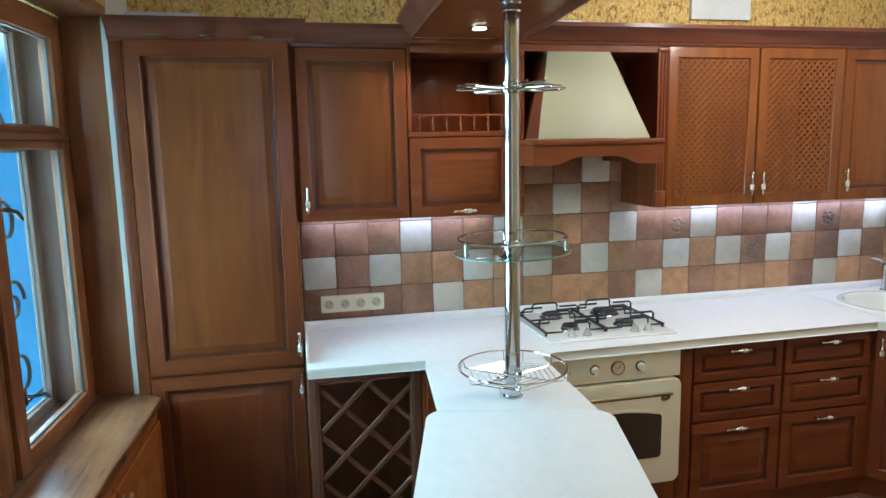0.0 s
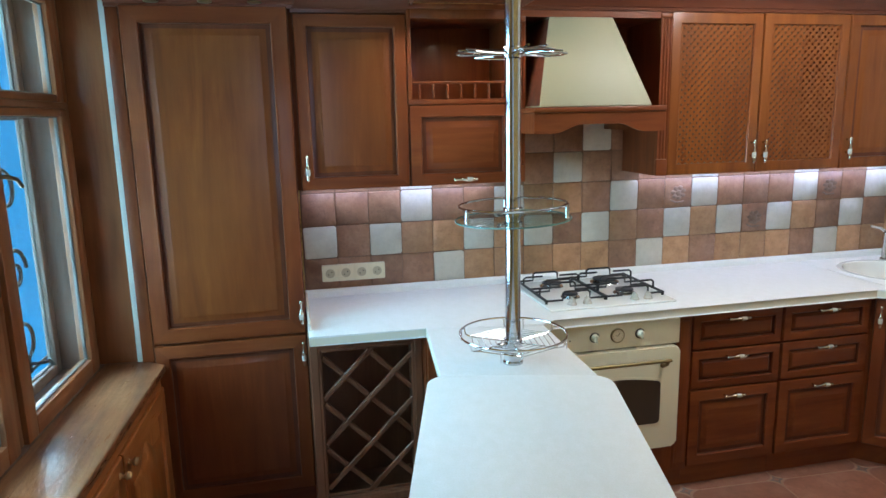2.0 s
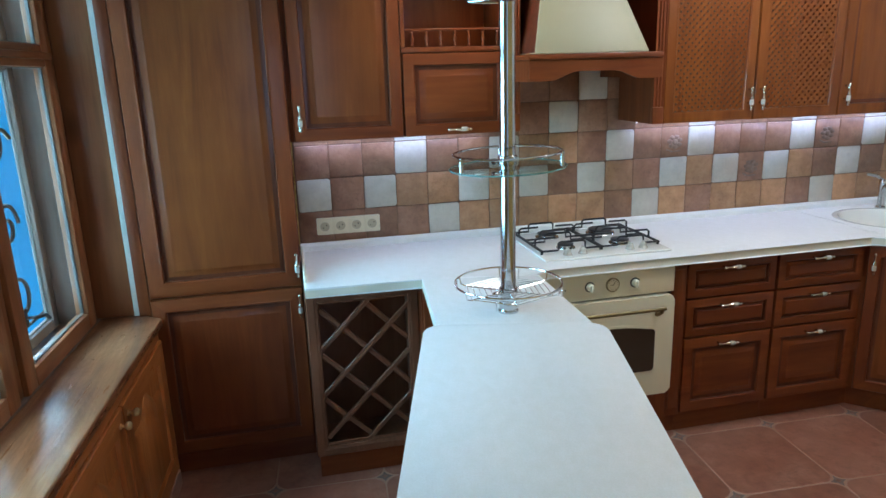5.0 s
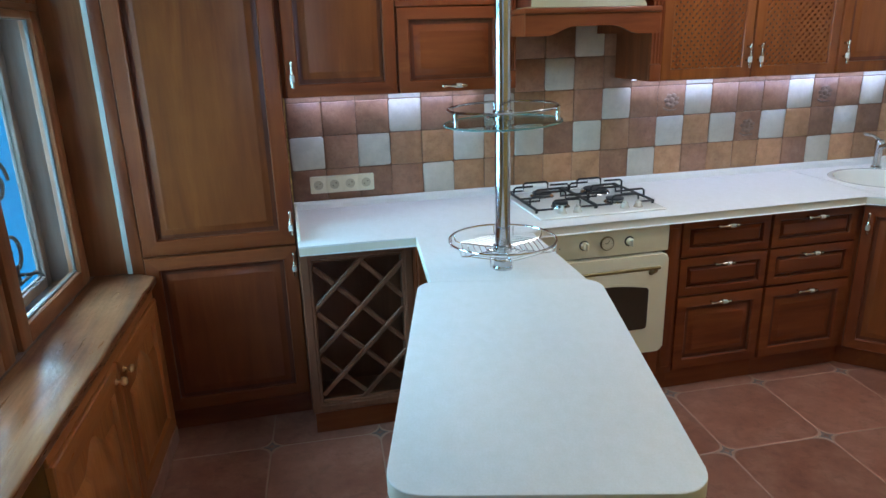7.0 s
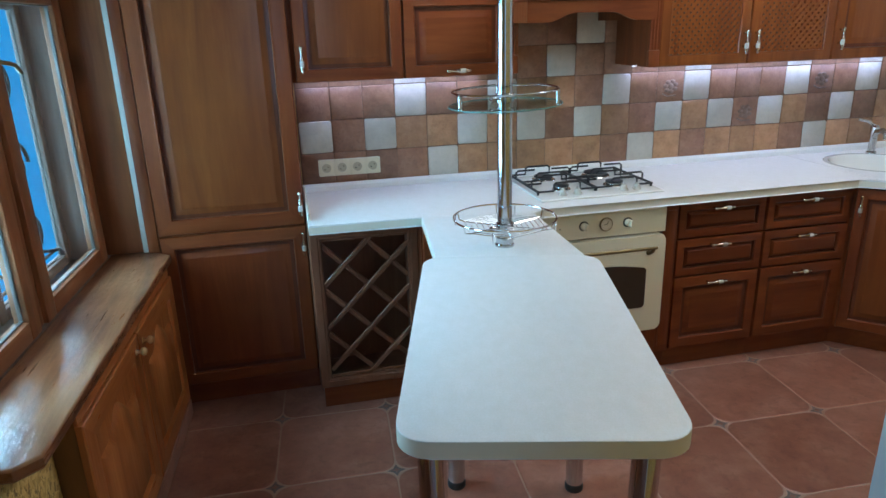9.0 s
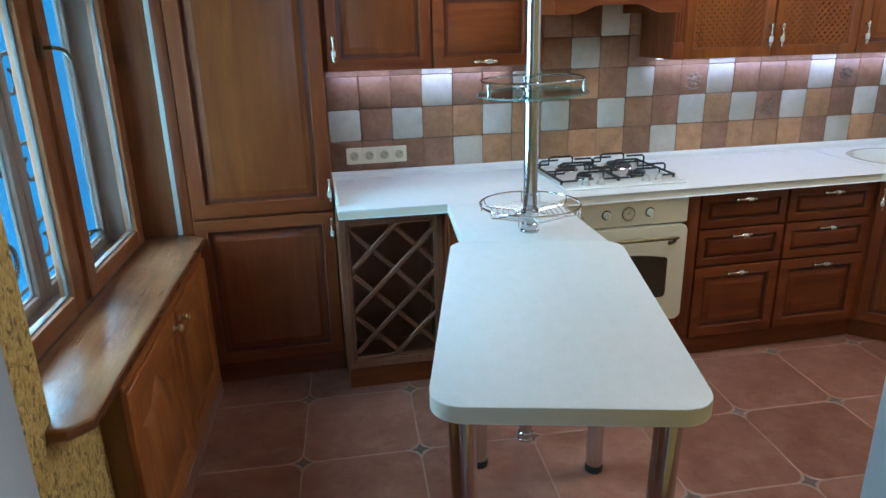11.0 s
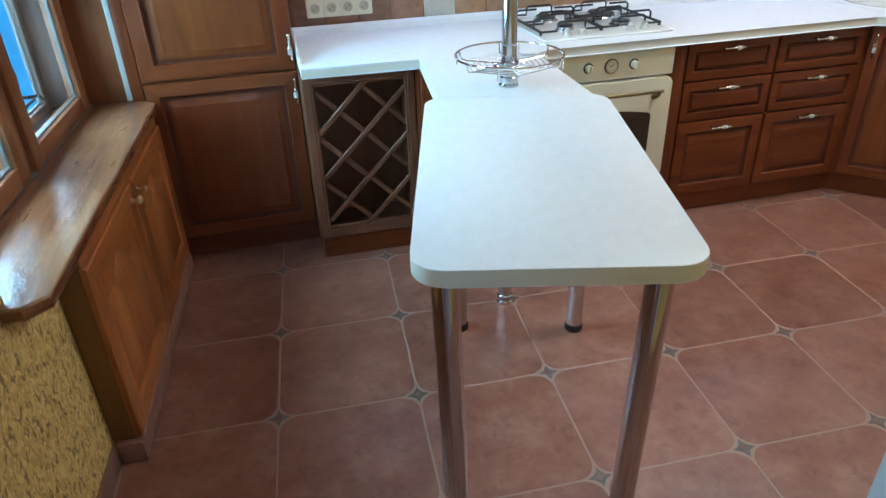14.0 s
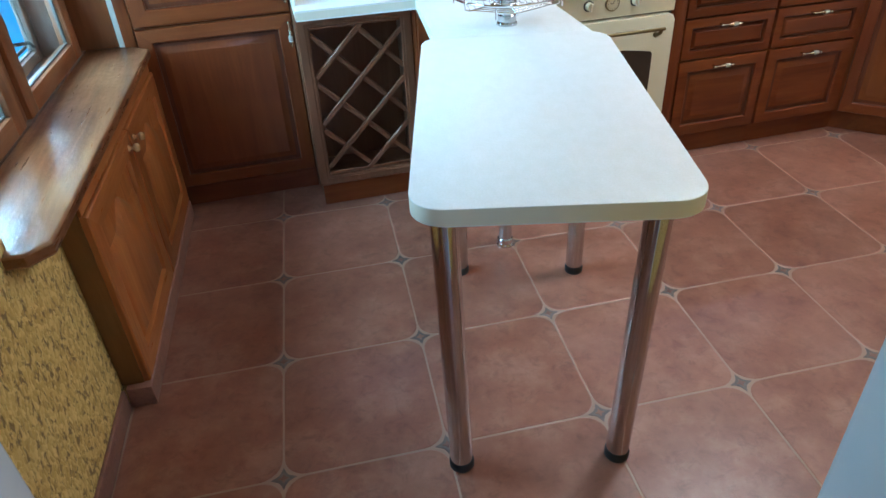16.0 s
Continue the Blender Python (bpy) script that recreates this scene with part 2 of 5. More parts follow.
grout_wall = material("brown_grout", (0.19, 0.108, 0.066), 0.85)
floor_clay = stone_tile("floor_clay", (0.180, 0.061, 0.036), (0.262, 0.101, 0.062), (0.362, 0.176, 0.120), 0.33, 0.12, 0.003, 0.12, 6.5, 0.45)
grout_floor = material("pink_grout", (0.37, 0.235, 0.175), 0.8)
star_m = stone_tile("slate_star", (0.080, 0.058, 0.054), (0.14, 0.105, 0.095), (0.21, 0.16, 0.14), 0.4, 0.4, 0.003, 0.2)
skirt_m = stone_tile("skirting_clay", (0.16, 0.07, 0.05), (0.22, 0.10, 0.07), (0.27, 0.13, 0.09), 0.45)


def glow(name, colour, strength):
    m = bpy.data.materials.new(name)
    m.use_nodes = True
    t = m.node_tree
    t.nodes.remove(t.nodes["Principled BSDF"])
    e = t.nodes.new("ShaderNodeEmission")
    e.inputs[0].default_value, e.inputs[1].default_value = (*colour, 1), strength
    t.links.new(e.outputs[0], t.nodes["Material Output"].inputs[0])
    return m


led_m = glow("led", (0.86, 0.88, 1.0), 6)
bulb_m = glow("warm_bulb", (1.0, 0.86, 0.62), 12)
day_m = glow("blue_daylight", (0.045, 0.36, 1.0), 1.0)
t = day_m.node_tree
tc, sep, rise, ramp = (t.nodes.new(k) for k in ("ShaderNodeTexCoord", "ShaderNodeSeparateXYZ", "ShaderNodeMapRange", "ShaderNodeValToRGB"))
rise.inputs[1].default_value, rise.inputs[2].default_value = 1.0, 9.0
for e, (p, c) in zip(ramp.color_ramp.elements, ((0.32, (0.048, 0.54, 1.2, 1)), (0.85, (8.0, 11.0, 13.0, 1)))):
    e.position, e.color = p, c
t.links.new(tc.outputs["Object"], sep.inputs[0])
t.links.new(sep.outputs[2], rise.inputs[0])
t.links.new(rise.outputs[0], ramp.inputs[0])
cloud, soft, dim = (t.nodes.new(k) for k in ("ShaderNodeTexNoise", "ShaderNodeMapRange", "ShaderNodeVectorMath"))
cloud.inputs["Scale"].default_value, cloud.inputs["Detail"].default_value = 0.35, 2
soft.inputs[1].default_value, soft.inputs[2].default_value, soft.inputs[3].default_value, soft.inputs[4].default_value = 0.3, 0.7, 0.8, 1.25
dim.operation = "SCALE"
t.links.new(tc.outputs["Object"], cloud.inputs["Vector"])
t.links.new(cloud.outputs["Fac"], soft.inputs[0])
t.links.new(ramp.outputs[0], dim.inputs[0])
t.links.new(soft.outputs[0], dim.inputs["Scale"])
t.links.new(dim.outputs[0], t.nodes["Emission"].inputs[0])


# ---- building blocks ----
def box(bm, x0, y0, z0, x1, y1, z1, bev=0.0, seg=2, mat=0):
    v = [bm.verts.new((x, y, z)) for z in (z0, z1) for y in (y0, y1) for x in (x0, x1)]
    fs = [bm.faces.new([v[i] for i in q]) for q in ((0, 2, 3, 1), (4, 5, 7, 6), (0, 1, 5, 4), (2, 6, 7, 3), (0, 4, 6, 2), (1, 3, 7, 5))]
    for f in fs:
        f.material_index = mat
    if bev:
        es = {e for f in fs for e in f.edges}
        bmesh.ops.bevel(bm, geom=list(es), offset=bev, segments=seg, profile=0.5, affect="EDGES")
    return v


def prism(bm, pts, z0, z1, bev=0.0, mat=0):
    """A flat polygon (counter-clockwise seen from above) with thickness."""
    lo = [bm.verts.new((x, y, z0)) for x, y in pts]
    hi = [bm.verts.new((x, y, z1)) for x, y in pts]
    fs = [bm.faces.new(hi), bm.faces.new(lo[::-1])]
    k = len(pts)
    for i in range(k):
        f = bm.faces.new((lo[i], lo[(i + 1) % k], hi[(i + 1) % k], hi[i]))
        f.material_index = mat
        fs.append(f)
    if bev:
        es = {e for f in fs[:2] for e in f.edges}
        bmesh.ops.bevel(bm, geom=list(es), offset=bev, segments=3, profile=0.5, affect="EDGES")


def turned(bm, prof, n=20, m=Matrix(), mat=None):
    """A lathe: profile of (radius, height) about z, placed by m."""
    rings = []
    for r, h in prof:
        rings.append([bm.verts.new(m @ Vector((r * math.cos(2 * math.pi * i / n), r * math.sin(2 * math.pi * i / n), h))) for i in range(n)])
    for k, (a, b) in enumerate(zip(rings, rings[1:])):
        for i in range(n):
            f = bm.faces.new((a[i], a[(i + 1) % n], b[(i + 1) % n], b[i]))
            f.material_index = mat[k] if mat else 0
    bm.faces.new(rings[0][::-1]).material_index = mat[0] if mat else 0
    bm.faces.new(rings[-1]).material_index = mat[-1] if mat else 0


def rod(bm, p, q, r, n=12):
    p, q = Vector(p), Vector(q)
    m = Matrix.Translation(p) @ (q - p).to_track_quat("Z", "Y").to_matrix().to_4x4()
    turned(bm, [(r, 0), (r, (q - p).length)], n, m)


def tube(bm, pts, r, n=6, closed=False):
    """A round wire through the points."""
    pts = [Vector(p) for p in pts]
    k = len(pts)
    rings, up = [], None
    for i, p in enumerate(pts):
        a, b = (pts[i - 1], pts[(i + 1) % k]) if closed else (pts[max(i - 1, 0)], pts[min(i + 1, k - 1)])
        d = (b - a).normalized()
        if up is None:
            up = d.orthogonal().normalized()
        up = (up - up.dot(d) * d).normalized()
        s = d.cross(up)
        rings.append([bm.verts.new(p + r * (math.cos(2 * math.pi * j / n) * up + math.sin(2 * math.pi * j / n) * s)) for j in range(n)])
    pairs = list(zip(rings, rings[1:] + rings[:1])) if closed else list(zip(rings, rings[1:]))
    for a, b in pairs:
        for j in range(n):
            bm.faces.new((a[j], a[(j + 1) % n], b[(j + 1) % n], b[j]))
    if not closed:
        bm.faces.new(rings[0][::-1])
        bm.faces.new(rings[-1])


def circle(c, r, n=40, a0=0.0, a1=360.0):
    full = abs(a1 - a0) >= 360
    k = n if full else n + 1
    return [(c[0] + r * math.cos(radians(a0 + (a1 - a0) * i / n)), c[1] + r * math.sin(radians(a0 + (a1 - a0) * i / n)), c[2]) for i in range(k)]


def loft(bm, x0, z0, x1, z1, steps, fill=True, glazed=()):
    """Nested rectangles in the xz plane: (inset, y) from the outside in. Sides take slot 0, top and bottom slot 1."""
    loops = []
    for d, y in steps:
        loops.append([bm.verts.new(p) for p in ((x0 + d, y, z0 + d), (x1 - d, y, z0 + d), (x1 - d, y, z1 - d), (x0 + d, y, z1 - d))])
    for k, (a, b) in enumerate(zip(loops, loops[1:])):
        for i in range(4):
            f = bm.faces.new((a[i], a[(i + 1) % 4], b[(i + 1) % 4], b[i]))
            f.material_index = 2 if k in glazed else 1 if i in (0, 2) else 0
    if fill:
        bm.faces.new(loops[-1])


PLACE = {}


def thing(name, m, label, category, group="", kind=""):
    if not isinstance(m, Matrix):
        m = Matrix.Translation(m)
    ob = new(name)
    ob.matrix_world = m
    ob.empty_display_size = 0.05
    PLACE[ob.name] = m
    return tagged(ob, label, category, group, kind)


def part(name, bm, mats, parent, label="", smooth=True, frame_m=None, kind=""):
    """Links a bmesh, built in the room's coordinates (or in frame_m's), as one mesh under a thing or a part."""
    top = parent
    while top is not None and top.parent:
        top = top.parent
    if frame_m is not None:
        bm.transform(frame_m)
    if top is not None:
        bm.transform(PLACE[top.name].inverted())
    bmesh.ops.recalc_face_normals(bm, faces=bm.faces)
    me = bpy.data.meshes.new(name)
    bm.to_mesh(me)
    bm.free()
    for m in mats if isinstance(mats, (list, tuple)) else [mats]:
        me.materials.append(m)
    if smooth:
        me.polygons.foreach_set("use_smooth", [True] * len(me.polygons))
        me.set_sharp_from_angle(angle=radians(32))
    ob = new(name, me)
    ob.parent = parent
    return tagged(ob, label, kind=kind)


def solid(name, bm, mats, label, category="", kind="", group="", frame_m=None, smooth=True):
    """A thing or piece of the setting that is one mesh."""
    ob = part(name, bm, mats, None, "", smooth, frame_m)
    PLACE[ob.name] = Matrix()
    return tagged(ob, label, category, group, kind)


WOODS = [cherry_v, cherry_h, glaze]
WARM_LIT = [cherry_lit, cherry_lit, glaze]

# ---- large structure ----
bm = bmesh.new()
box(bm, -1.6, -5.6, -0.10, 3.6, 0.15, -0.0014)
floor = solid("floor", bm, grout_floor, "terracotta floor tiles with pale joints and small slate stars", "floor", "structure")

bm = bmesh.new()
box(bm, -0.80, 0.010, 0, 3.55, 0.13, 2.65)
wall_back = solid("wall_back", bm, wallpaper, "wall papered with straw-coloured cork relief above the cupboards", "wall", "structure")
bm = bmesh.new()
box(bm, -0.005, 0.004, 0.86, 3.40, 0.0099, 1.70)
part("grout_bed", bm, grout_wall, wall_back, "dark brown joints between the tiles")

bm = bmesh.new()
for x0, y0, z0, x1, y1, z1 in ((-0.335, -1.46, 0, 0, 0, 0.695), (-0.335, -1.46, 2.20, 0, 0, 2.65), (-0.335, 0, 0, -0.023, 0.30, 2.65), (-0.335, -2.75, 0, 0, -1.46, 2.65)):
    box(bm, x0, y0, z0, x1, y1, z1)
wall_left = solid("wall_left", bm, wallpaper, "window wall papered with straw-coloured cork relief", "wall", "structure", frame_m=LEFT)
bm = bmesh.new()
box(bm, -0.023, -0.016, 0.70, 0.0, 0.28, 2.65, 0.004)
part("plaster_edge", bm, bare_plaster, wall_left, "bare white plaster edge beside the window lining", frame_m=LEFT)
bm = bmesh.new()
box(bm, 0.0005, -2.6, 0, 0.012, -1.235, 0.075, 0.003)
solid("baseboard", bm, skirt_m, "low terracotta tile skirting", "baseboard", "structure", frame_m=LEFT)

bm = bmesh.new()
box(bm, 3.41, -2.85, 0, 3.53, 0.01, 2.65)
solid("wall_right", bm, bare_plaster, "plain grey plaster wall", "wall", "structure")
bm = bmesh.new()
box(bm, -1.25, -2.97, 0, -0.290, -2.845, 2.65, 0.008)
solid("wall_front_1", bm, white_paint, "smooth wall painted glossy white beside the doorway", "wall", "structure")
bm = bmesh.new()
box(bm, 0.312, -2.97, 0, 3.53, -2.865, 2.65, 0.008)
solid("wall_front_2", bm, white_paint, "smooth wall painted glossy white beside the doorway", "wall", "structure")
for who, x0, x1, y in ((bpy.data.objects["wall_front_1"], -1.24, -0.36, -2.8449), (bpy.data.objects["wall_front_2"], 0.40, 3.40, -2.8649)):
    bm = bmesh.new()
    box(bm, x0, y, 0.0, x1, y + 0.006, 2.648)
    part("papered_face", bm, wallpaper, who, "straw-coloured cork paper")
bm = bmesh.new()
box(bm, -0.290, -2.97, 2.12, 0.312, -2.855, 2.65)
solid("wall_front_3", bm, white_paint, "painted lintel over the doorway", "wall", "structure")
bm = bmesh.new()
box(bm, -1.5, -5.5, 0, -1.38, -2.97, 2.65)
box(bm, 1.38, -5.5, 0, 1.5, -2.97, 2.65)
for x0, z0, x1, z1 in ((-1.38, 0, -0.4, 2.65), (0.8, 0, 1.38, 2.65), (-0.4, 0, 0.8, 0.85), (-0.4, 2.3, 0.8, 2.65)):
    box(bm, x0, -5.5, z0, x1, -5.38, z1)
solid("wall_hall", bm, plaster, "plain white plaster walls of the hall", "wall", "structure")
bm = bmesh.new()
box(bm, -1.6, -5.6, 2.65, 3.6, 0.2, 2.75)
solid("ceiling", bm, plaster, "plain white ceiling", "ceiling", "structure")

# what lies outside the window
bm = bmesh.new()
box(bm, -7.1, -6.0, -14.0, -7.0, 14.0, 13.0)
box(bm, -7.0, 13.9, -14.0, 3.0, 14.0, 13.0)
solid("backdrop", bm, day_m, "plain blue daylight outside the window", "backdrop", "structure", frame_m=LEFT)

# ---- window ----
window_1 = thing("window_1", LEFT @ pose(-0.17, -0.72, 0.73), "varnished pine double casement window with clear panes", "window", kind="structure")
bm = bmesh.new()
box(bm, -0.164, -0.014, 0.732, -0.0232, -0.0006, 2.199, 0.002)
box(bm, -0.164, -1.459, 2.165, -0.001, -0.0145, 2.199, 0.002)
part("lining", bm, frame_z, window_1, "varnished knotty pine reveal boards", frame_m=LEFT)
bm = bmesh.new()
for y0, y1, z0, z1 in ((-0.055, -0.001, 0.731, 2.159), (-1.459, -1.395, 0.731, 2.159), (-0.755, -0.70, 0.731, 2.159)):
    box(bm, -0.215, y0, z0, -0.165, y1, z1, 0.004)
part("window_frame", bm, frame_z, window_1, frame_m=LEFT)
bm = bmesh.new()
box(bm, -0.215, -1.395, 1.7205, -0.150, -0.055, 1.7435, 0.006)
box(bm, -0.215, -1.395, 2.12, -0.165, -0.055, 2.159, 0.004)
part("transom", bm, frame_y, window_1, frame_m=LEFT)


def casement(y0, y1, z0, z1, x, w, woods, name, thick=0.045, low=0.86, high=0.8):
    """A glazed sash: rails and stiles, with a glazing bead, and its pane."""
    bm = bmesh.new()
    box(bm, x - thick, y0, z0, x, y0 + w, z1, 0.005)
    box(bm, x - thick, y1 - w, z0, x, y1, z1, 0.005)
    sash = part(name, bm, woods[0], window_1, frame_m=LEFT)
    bm = bmesh.new()
    box(bm, x - thick, y0 + w, z0, x, y1 - w, z0 + w * low, 0.005)
    box(bm, x - thick, y0 + w, z1 - w * high, x, y1 - w, z1, 0.005)
    part("rail", bm, woods[1], sash, frame_m=LEFT)
    a, b, c, d = y0 + w, y1 - w, z0 + w * low, z1 - w * high
    bm = bmesh.new()
    for q in ((a, c, b, c + 0.004), (a, d - 0.004, b, d), (a, c + 0.004, a + 0.004, d - 0.004), (b - 0.004, c + 0.004, b, d - 0.004)):
        box(bm, x - 0.0285, q[0], q[1], x - 0.016, q[2], q[3], 0.001)
    part("glazing_bead", bm, bead_m, sash, "pale sealant bead round the pane", frame_m=LEFT)
    bm = bmesh.new()
    box(bm, x - 0.026, a + 0.003, c + 0.003, x - 0.022, b - 0.003, d - 0.003)
    pane = part("pane", bm, glass, sash, frame_m=LEFT, smooth=False)
    pane.visible_shadow = False
    return sash


bead_m = material("pale_bead", (0.13, 0.11, 0.095), 0.5)
INNER, OUTER = (frame_z, frame_y), (grey_wood, grey_wood)
casement(-0.70, -0.055, 0.732, 1.720, -0.150, 0.072, INNER, "sash", high=0.36)
casement(-1.395, -0.755, 0.732, 1.720, -0.150, 0.072, INNER, "sash", high=0.36)
casement(-0.70, -0.055, 1.744, 2.12, -0.160, 0.058, INNER, "fanlight", low=0.42)
casement(-1.395, -0.755, 1.744, 2.12, -0.160, 0.058, INNER, "fanlight", low=0.42)
for a, b in ((-0.700, -0.0555), (-1.404, -0.7055)):
    casement(a, b, 0.735, 1.71, -0.285, 0.046, OUTER, "outer_sash", 0.030, high=0.5)
    casement(a, b, 1.75, 2.13, -0.285, 0.046, OUTER, "outer_fanlight", 0.030, low=0.5)
bm = bmesh.new()
box(bm, -0.325, -0.055, 0.736, -0.2155, -0.0005, 2.129, 0.003)
part("outer_frame", bm, grey_wood, window_1, "greyed wooden box between the two sashes", frame_m=LEFT)
bm = bmesh.new()
box(bm, -0.325, -1.459, 0.736, -0.2155, -1.405, 2.129, 0.003)
part("outer_frame", bm, grey_wood, window_1, "greyed wooden box between the two sashes", frame_m=LEFT)
bm = bmesh.new()
box(bm, -0.345, -1.459, 0.6951, -0.1505, -0.0005, 0.7310, 0.003)
part("outer_sill", bm, grey_wood, window_1, "greyed wooden board between the two sashes", frame_m=LEFT)
bm = bmesh.new()
box(bm, -0.325, -1.404, 1.7105, -0.26, -0.0555, 1.7495, 0.003)
part("outer_transom", bm, grey_wood, window_1, frame_m=LEFT)


def lever(y, z, x, out, m):
    """A window catch: plate, neck and drooping lever."""
    bm = bmesh.new()
    box(bm, x, y - 0.012, z - 0.035, x + 0.006, y + 0.012, z + 0.035, 0.003)
    tube(bm, [(x, y, z), (x + 0.028, y, z), (x + 0.040, y + out * 0.02, z - 0.004), (x + 0.042, y + out * 0.06, z - 0.012), (x + 0.042, y + out * 0.09, z - 0.035)], 0.0065, 8)
    part("catch", bm, m, window_1, "dark brass window catch", frame_m=LEFT)


lever(-0.706, 1.528, -0.150, 1, brass)
lever(-0.323, 0.858, -0.285, 1, iron)

# iron grille outside: uprights with pairs of scrolls
grille = thing("window_grille", LEFT @ pose(-0.44, -0.72, 0.73), "black wrought iron scroll grille outside the window", "grille")


def spiral(cy, cz, r, a0, turns, flip=1, x=-0.44):
    pts = []
    for i in range(41):
        k = i / 40
        a = radians(a0) + flip * 2 * math.pi * turns * k
        q = r * (1 - 0.72 * k)
        pts.append((x, cy + q * math.cos(a), cz + q * math.sin(a)))
    return pts


for y in (0.30, -0.435, -0.745, -1.055, -1.365, -1.65):
    bm = bmesh.new()
    box(bm, -0.447, y - 0.006, 0.66, -0.433, y + 0.006, 2.3)
    part("upright", bm, iron, grille, frame_m=LEFT)
for z in (0.70, 2.28):
    bm = bmesh.new()
    box(bm, -0.454, -1.75, z - 0.006, -0.4475, 0.36, z + 0.006)
    part("crossbar", bm, iron, grille, frame_m=LEFT)
for i, y in enumerate((0.03, -0.28, -0.59, -0.90, -1.21, -1.51)):
    for j, z in enumerate((0.82, 1.11, 1.42, 1.76, 2.05)):
        side = 1 if (i + j) % 2 else -1
        bm = bmesh.new()
        tube(bm, spiral(y, z, 0.098, 90 - side * 90, 1.2, side), 0.008, 6)
        part("scroll", bm, iron, grille, frame_m=LEFT)

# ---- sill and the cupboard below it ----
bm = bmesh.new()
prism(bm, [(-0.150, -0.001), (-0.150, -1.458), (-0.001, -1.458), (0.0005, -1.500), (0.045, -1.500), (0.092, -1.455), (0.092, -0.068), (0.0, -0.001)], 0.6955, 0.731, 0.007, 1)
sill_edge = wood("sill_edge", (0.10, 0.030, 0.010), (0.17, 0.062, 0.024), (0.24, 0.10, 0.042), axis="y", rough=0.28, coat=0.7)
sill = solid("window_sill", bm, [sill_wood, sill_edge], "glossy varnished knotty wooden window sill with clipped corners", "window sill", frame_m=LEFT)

low = thing("sill_cupboard", LEFT @ pose(0.04, -0.65, 0), "low pine cupboard with two panelled doors under the window sill", "cupboard")
bm = bmesh.new()
box(bm, 0.0008, -1.215, 0.075, 0.065, -0.09, 0.694, 0.002)
part("body", bm, wood("olive_side", (0.13, 0.050, 0.013), (0.20, 0.082, 0.022), (0.26, 0.115, 0.034), rough=0.4), low, frame_m=LEFT)
bm = bmesh.new()
box(bm, 0.0125, -1.236, 0.0, 0.088, -0.09, 0.074, 0.004)
part("plinth", bm, skirt_m, low, "terracotta tile plinth", frame_m=LEFT)
bm = bmesh.new()
box(bm, 0.0652, -1.215, 0.650, 0.076, -0.09, 0.694, 0.003)
part("top_rail", bm, pine_y, low, frame_m=LEFT)
SIDE = LEFT @ pose(0.0, 0, 0, 0, 0, 90)


def arched(bm, x0, z0, x1, z1, y, d, rise):
    """A raised field with level shoulders and a hump in the middle of its head."""
    pts = [(x0, z0), (x1, z0), (x1, z1)]
    for i in range(15):
        k = 0.22 + 0.56 * i / 14
        pts.append((x1 + (x0 - x1) * k, z1 + rise * (1 - math.cos(2 * math.pi * i / 14)) / 2))
    pts.append((x0, z1))
    cx, cz = (x0 + x1) / 2, (z0 + z1) / 2
    back = [bm.verts.new((x, y, z)) for x, z in pts]
    front = [bm.verts.new((cx + (x - cx) * (1 - 0.044 / (x1 - x0)), y - d, z + (0.022 if z < cz else -0.022))) for x, z in pts]
    k = len(pts)
    for i in range(k):
        bm.faces.new((back[i], back[(i + 1) % k], front[(i + 1) % k], front[i]))
    bm.faces.new(front)


pale_knob = wood("pale_knob", (0.42, 0.22, 0.085), (0.55, 0.32, 0.14), (0.66, 0.42, 0.21), rough=0.25, coat=0.7)
for y0, y1, knob in ((-1.213, -0.655, -0.695), (-0.649, -0.092, -0.605)):
    # in SIDE's frame x runs along the wall and -y faces the room
    bm = bmesh.new()
    loft(bm, y0, 0.078, y1, 0.648, [(0, -0.0655), (0, -0.082), (0.004, -0.086), (0.070, -0.086), (0.078, -0.080), (0.082, -0.076), (0.082, -0.066)], False)
    d = part("door", bm, [pine_z, pine_y], low, frame_m=SIDE)
    bm = bmesh.new()
    arched(bm, y0 + 0.094, 0.162, y1 - 0.094, 0.490, -0.0742, 0.0125, 0.062)
    box(bm, y0 + 0.079, -0.074, 0.155, y1 - 0.079, -0.067, 0.571, mat=1)
    part("panel", bm, [pine_z, pine_z], d, "raised panel with an arched head", frame_m=SIDE)
    bm = bmesh.new()
    turned(bm, [(0.011, 0), (0.011, 0.003), (0.006, 0.006), (0.005, 0.012), (0.012, 0.018), (0.015, 0.025), (0.011, 0.033), (0.004, 0.036)], 16, pose(knob, -0.0855, 0.600, 90, 0, 0))
    part("knob", bm, pale_knob, d, "small turned pale wooden knob", frame_m=SIDE)

# ---- fitted kitchen ----
bm = bmesh.new()
PROFILE = [(0.005, 0), (0.0065, 0.006), (0.0045, 0.016), (0.0040, 0.034), (0.0055, 0.042), (0.0065, 0.046), (0.0088, 0.056), (0.0098, 0.068), (0.0088, 0.080), (0.0062, 0.090), (0.0060, 0.093), (0.0065, 0.099), (0.0030, 0.104)]
turned(bm, PROFILE, 14, pose(0, -0.026, -0.052), [0, 0, 0, 0, 0, 0, 1, 1, 0, 0, 0, 0])
for z in (-0.040, 0.020):
    rod(bm, (0, 0.001, z), (0, -0.024, z), 0.0042, 8)
bmesh.ops.recalc_face_normals(bm, faces=bm.faces)
handle_mesh = bpy.data.meshes.new("handle")
bm.to_mesh(handle_mesh)
bm.free()
handle_mesh.materials.append(silver)
handle_mesh.materials.append(porcelain)
handle_mesh.polygons.foreach_set("use_smooth", [True] * len(handle_mesh.polygons))


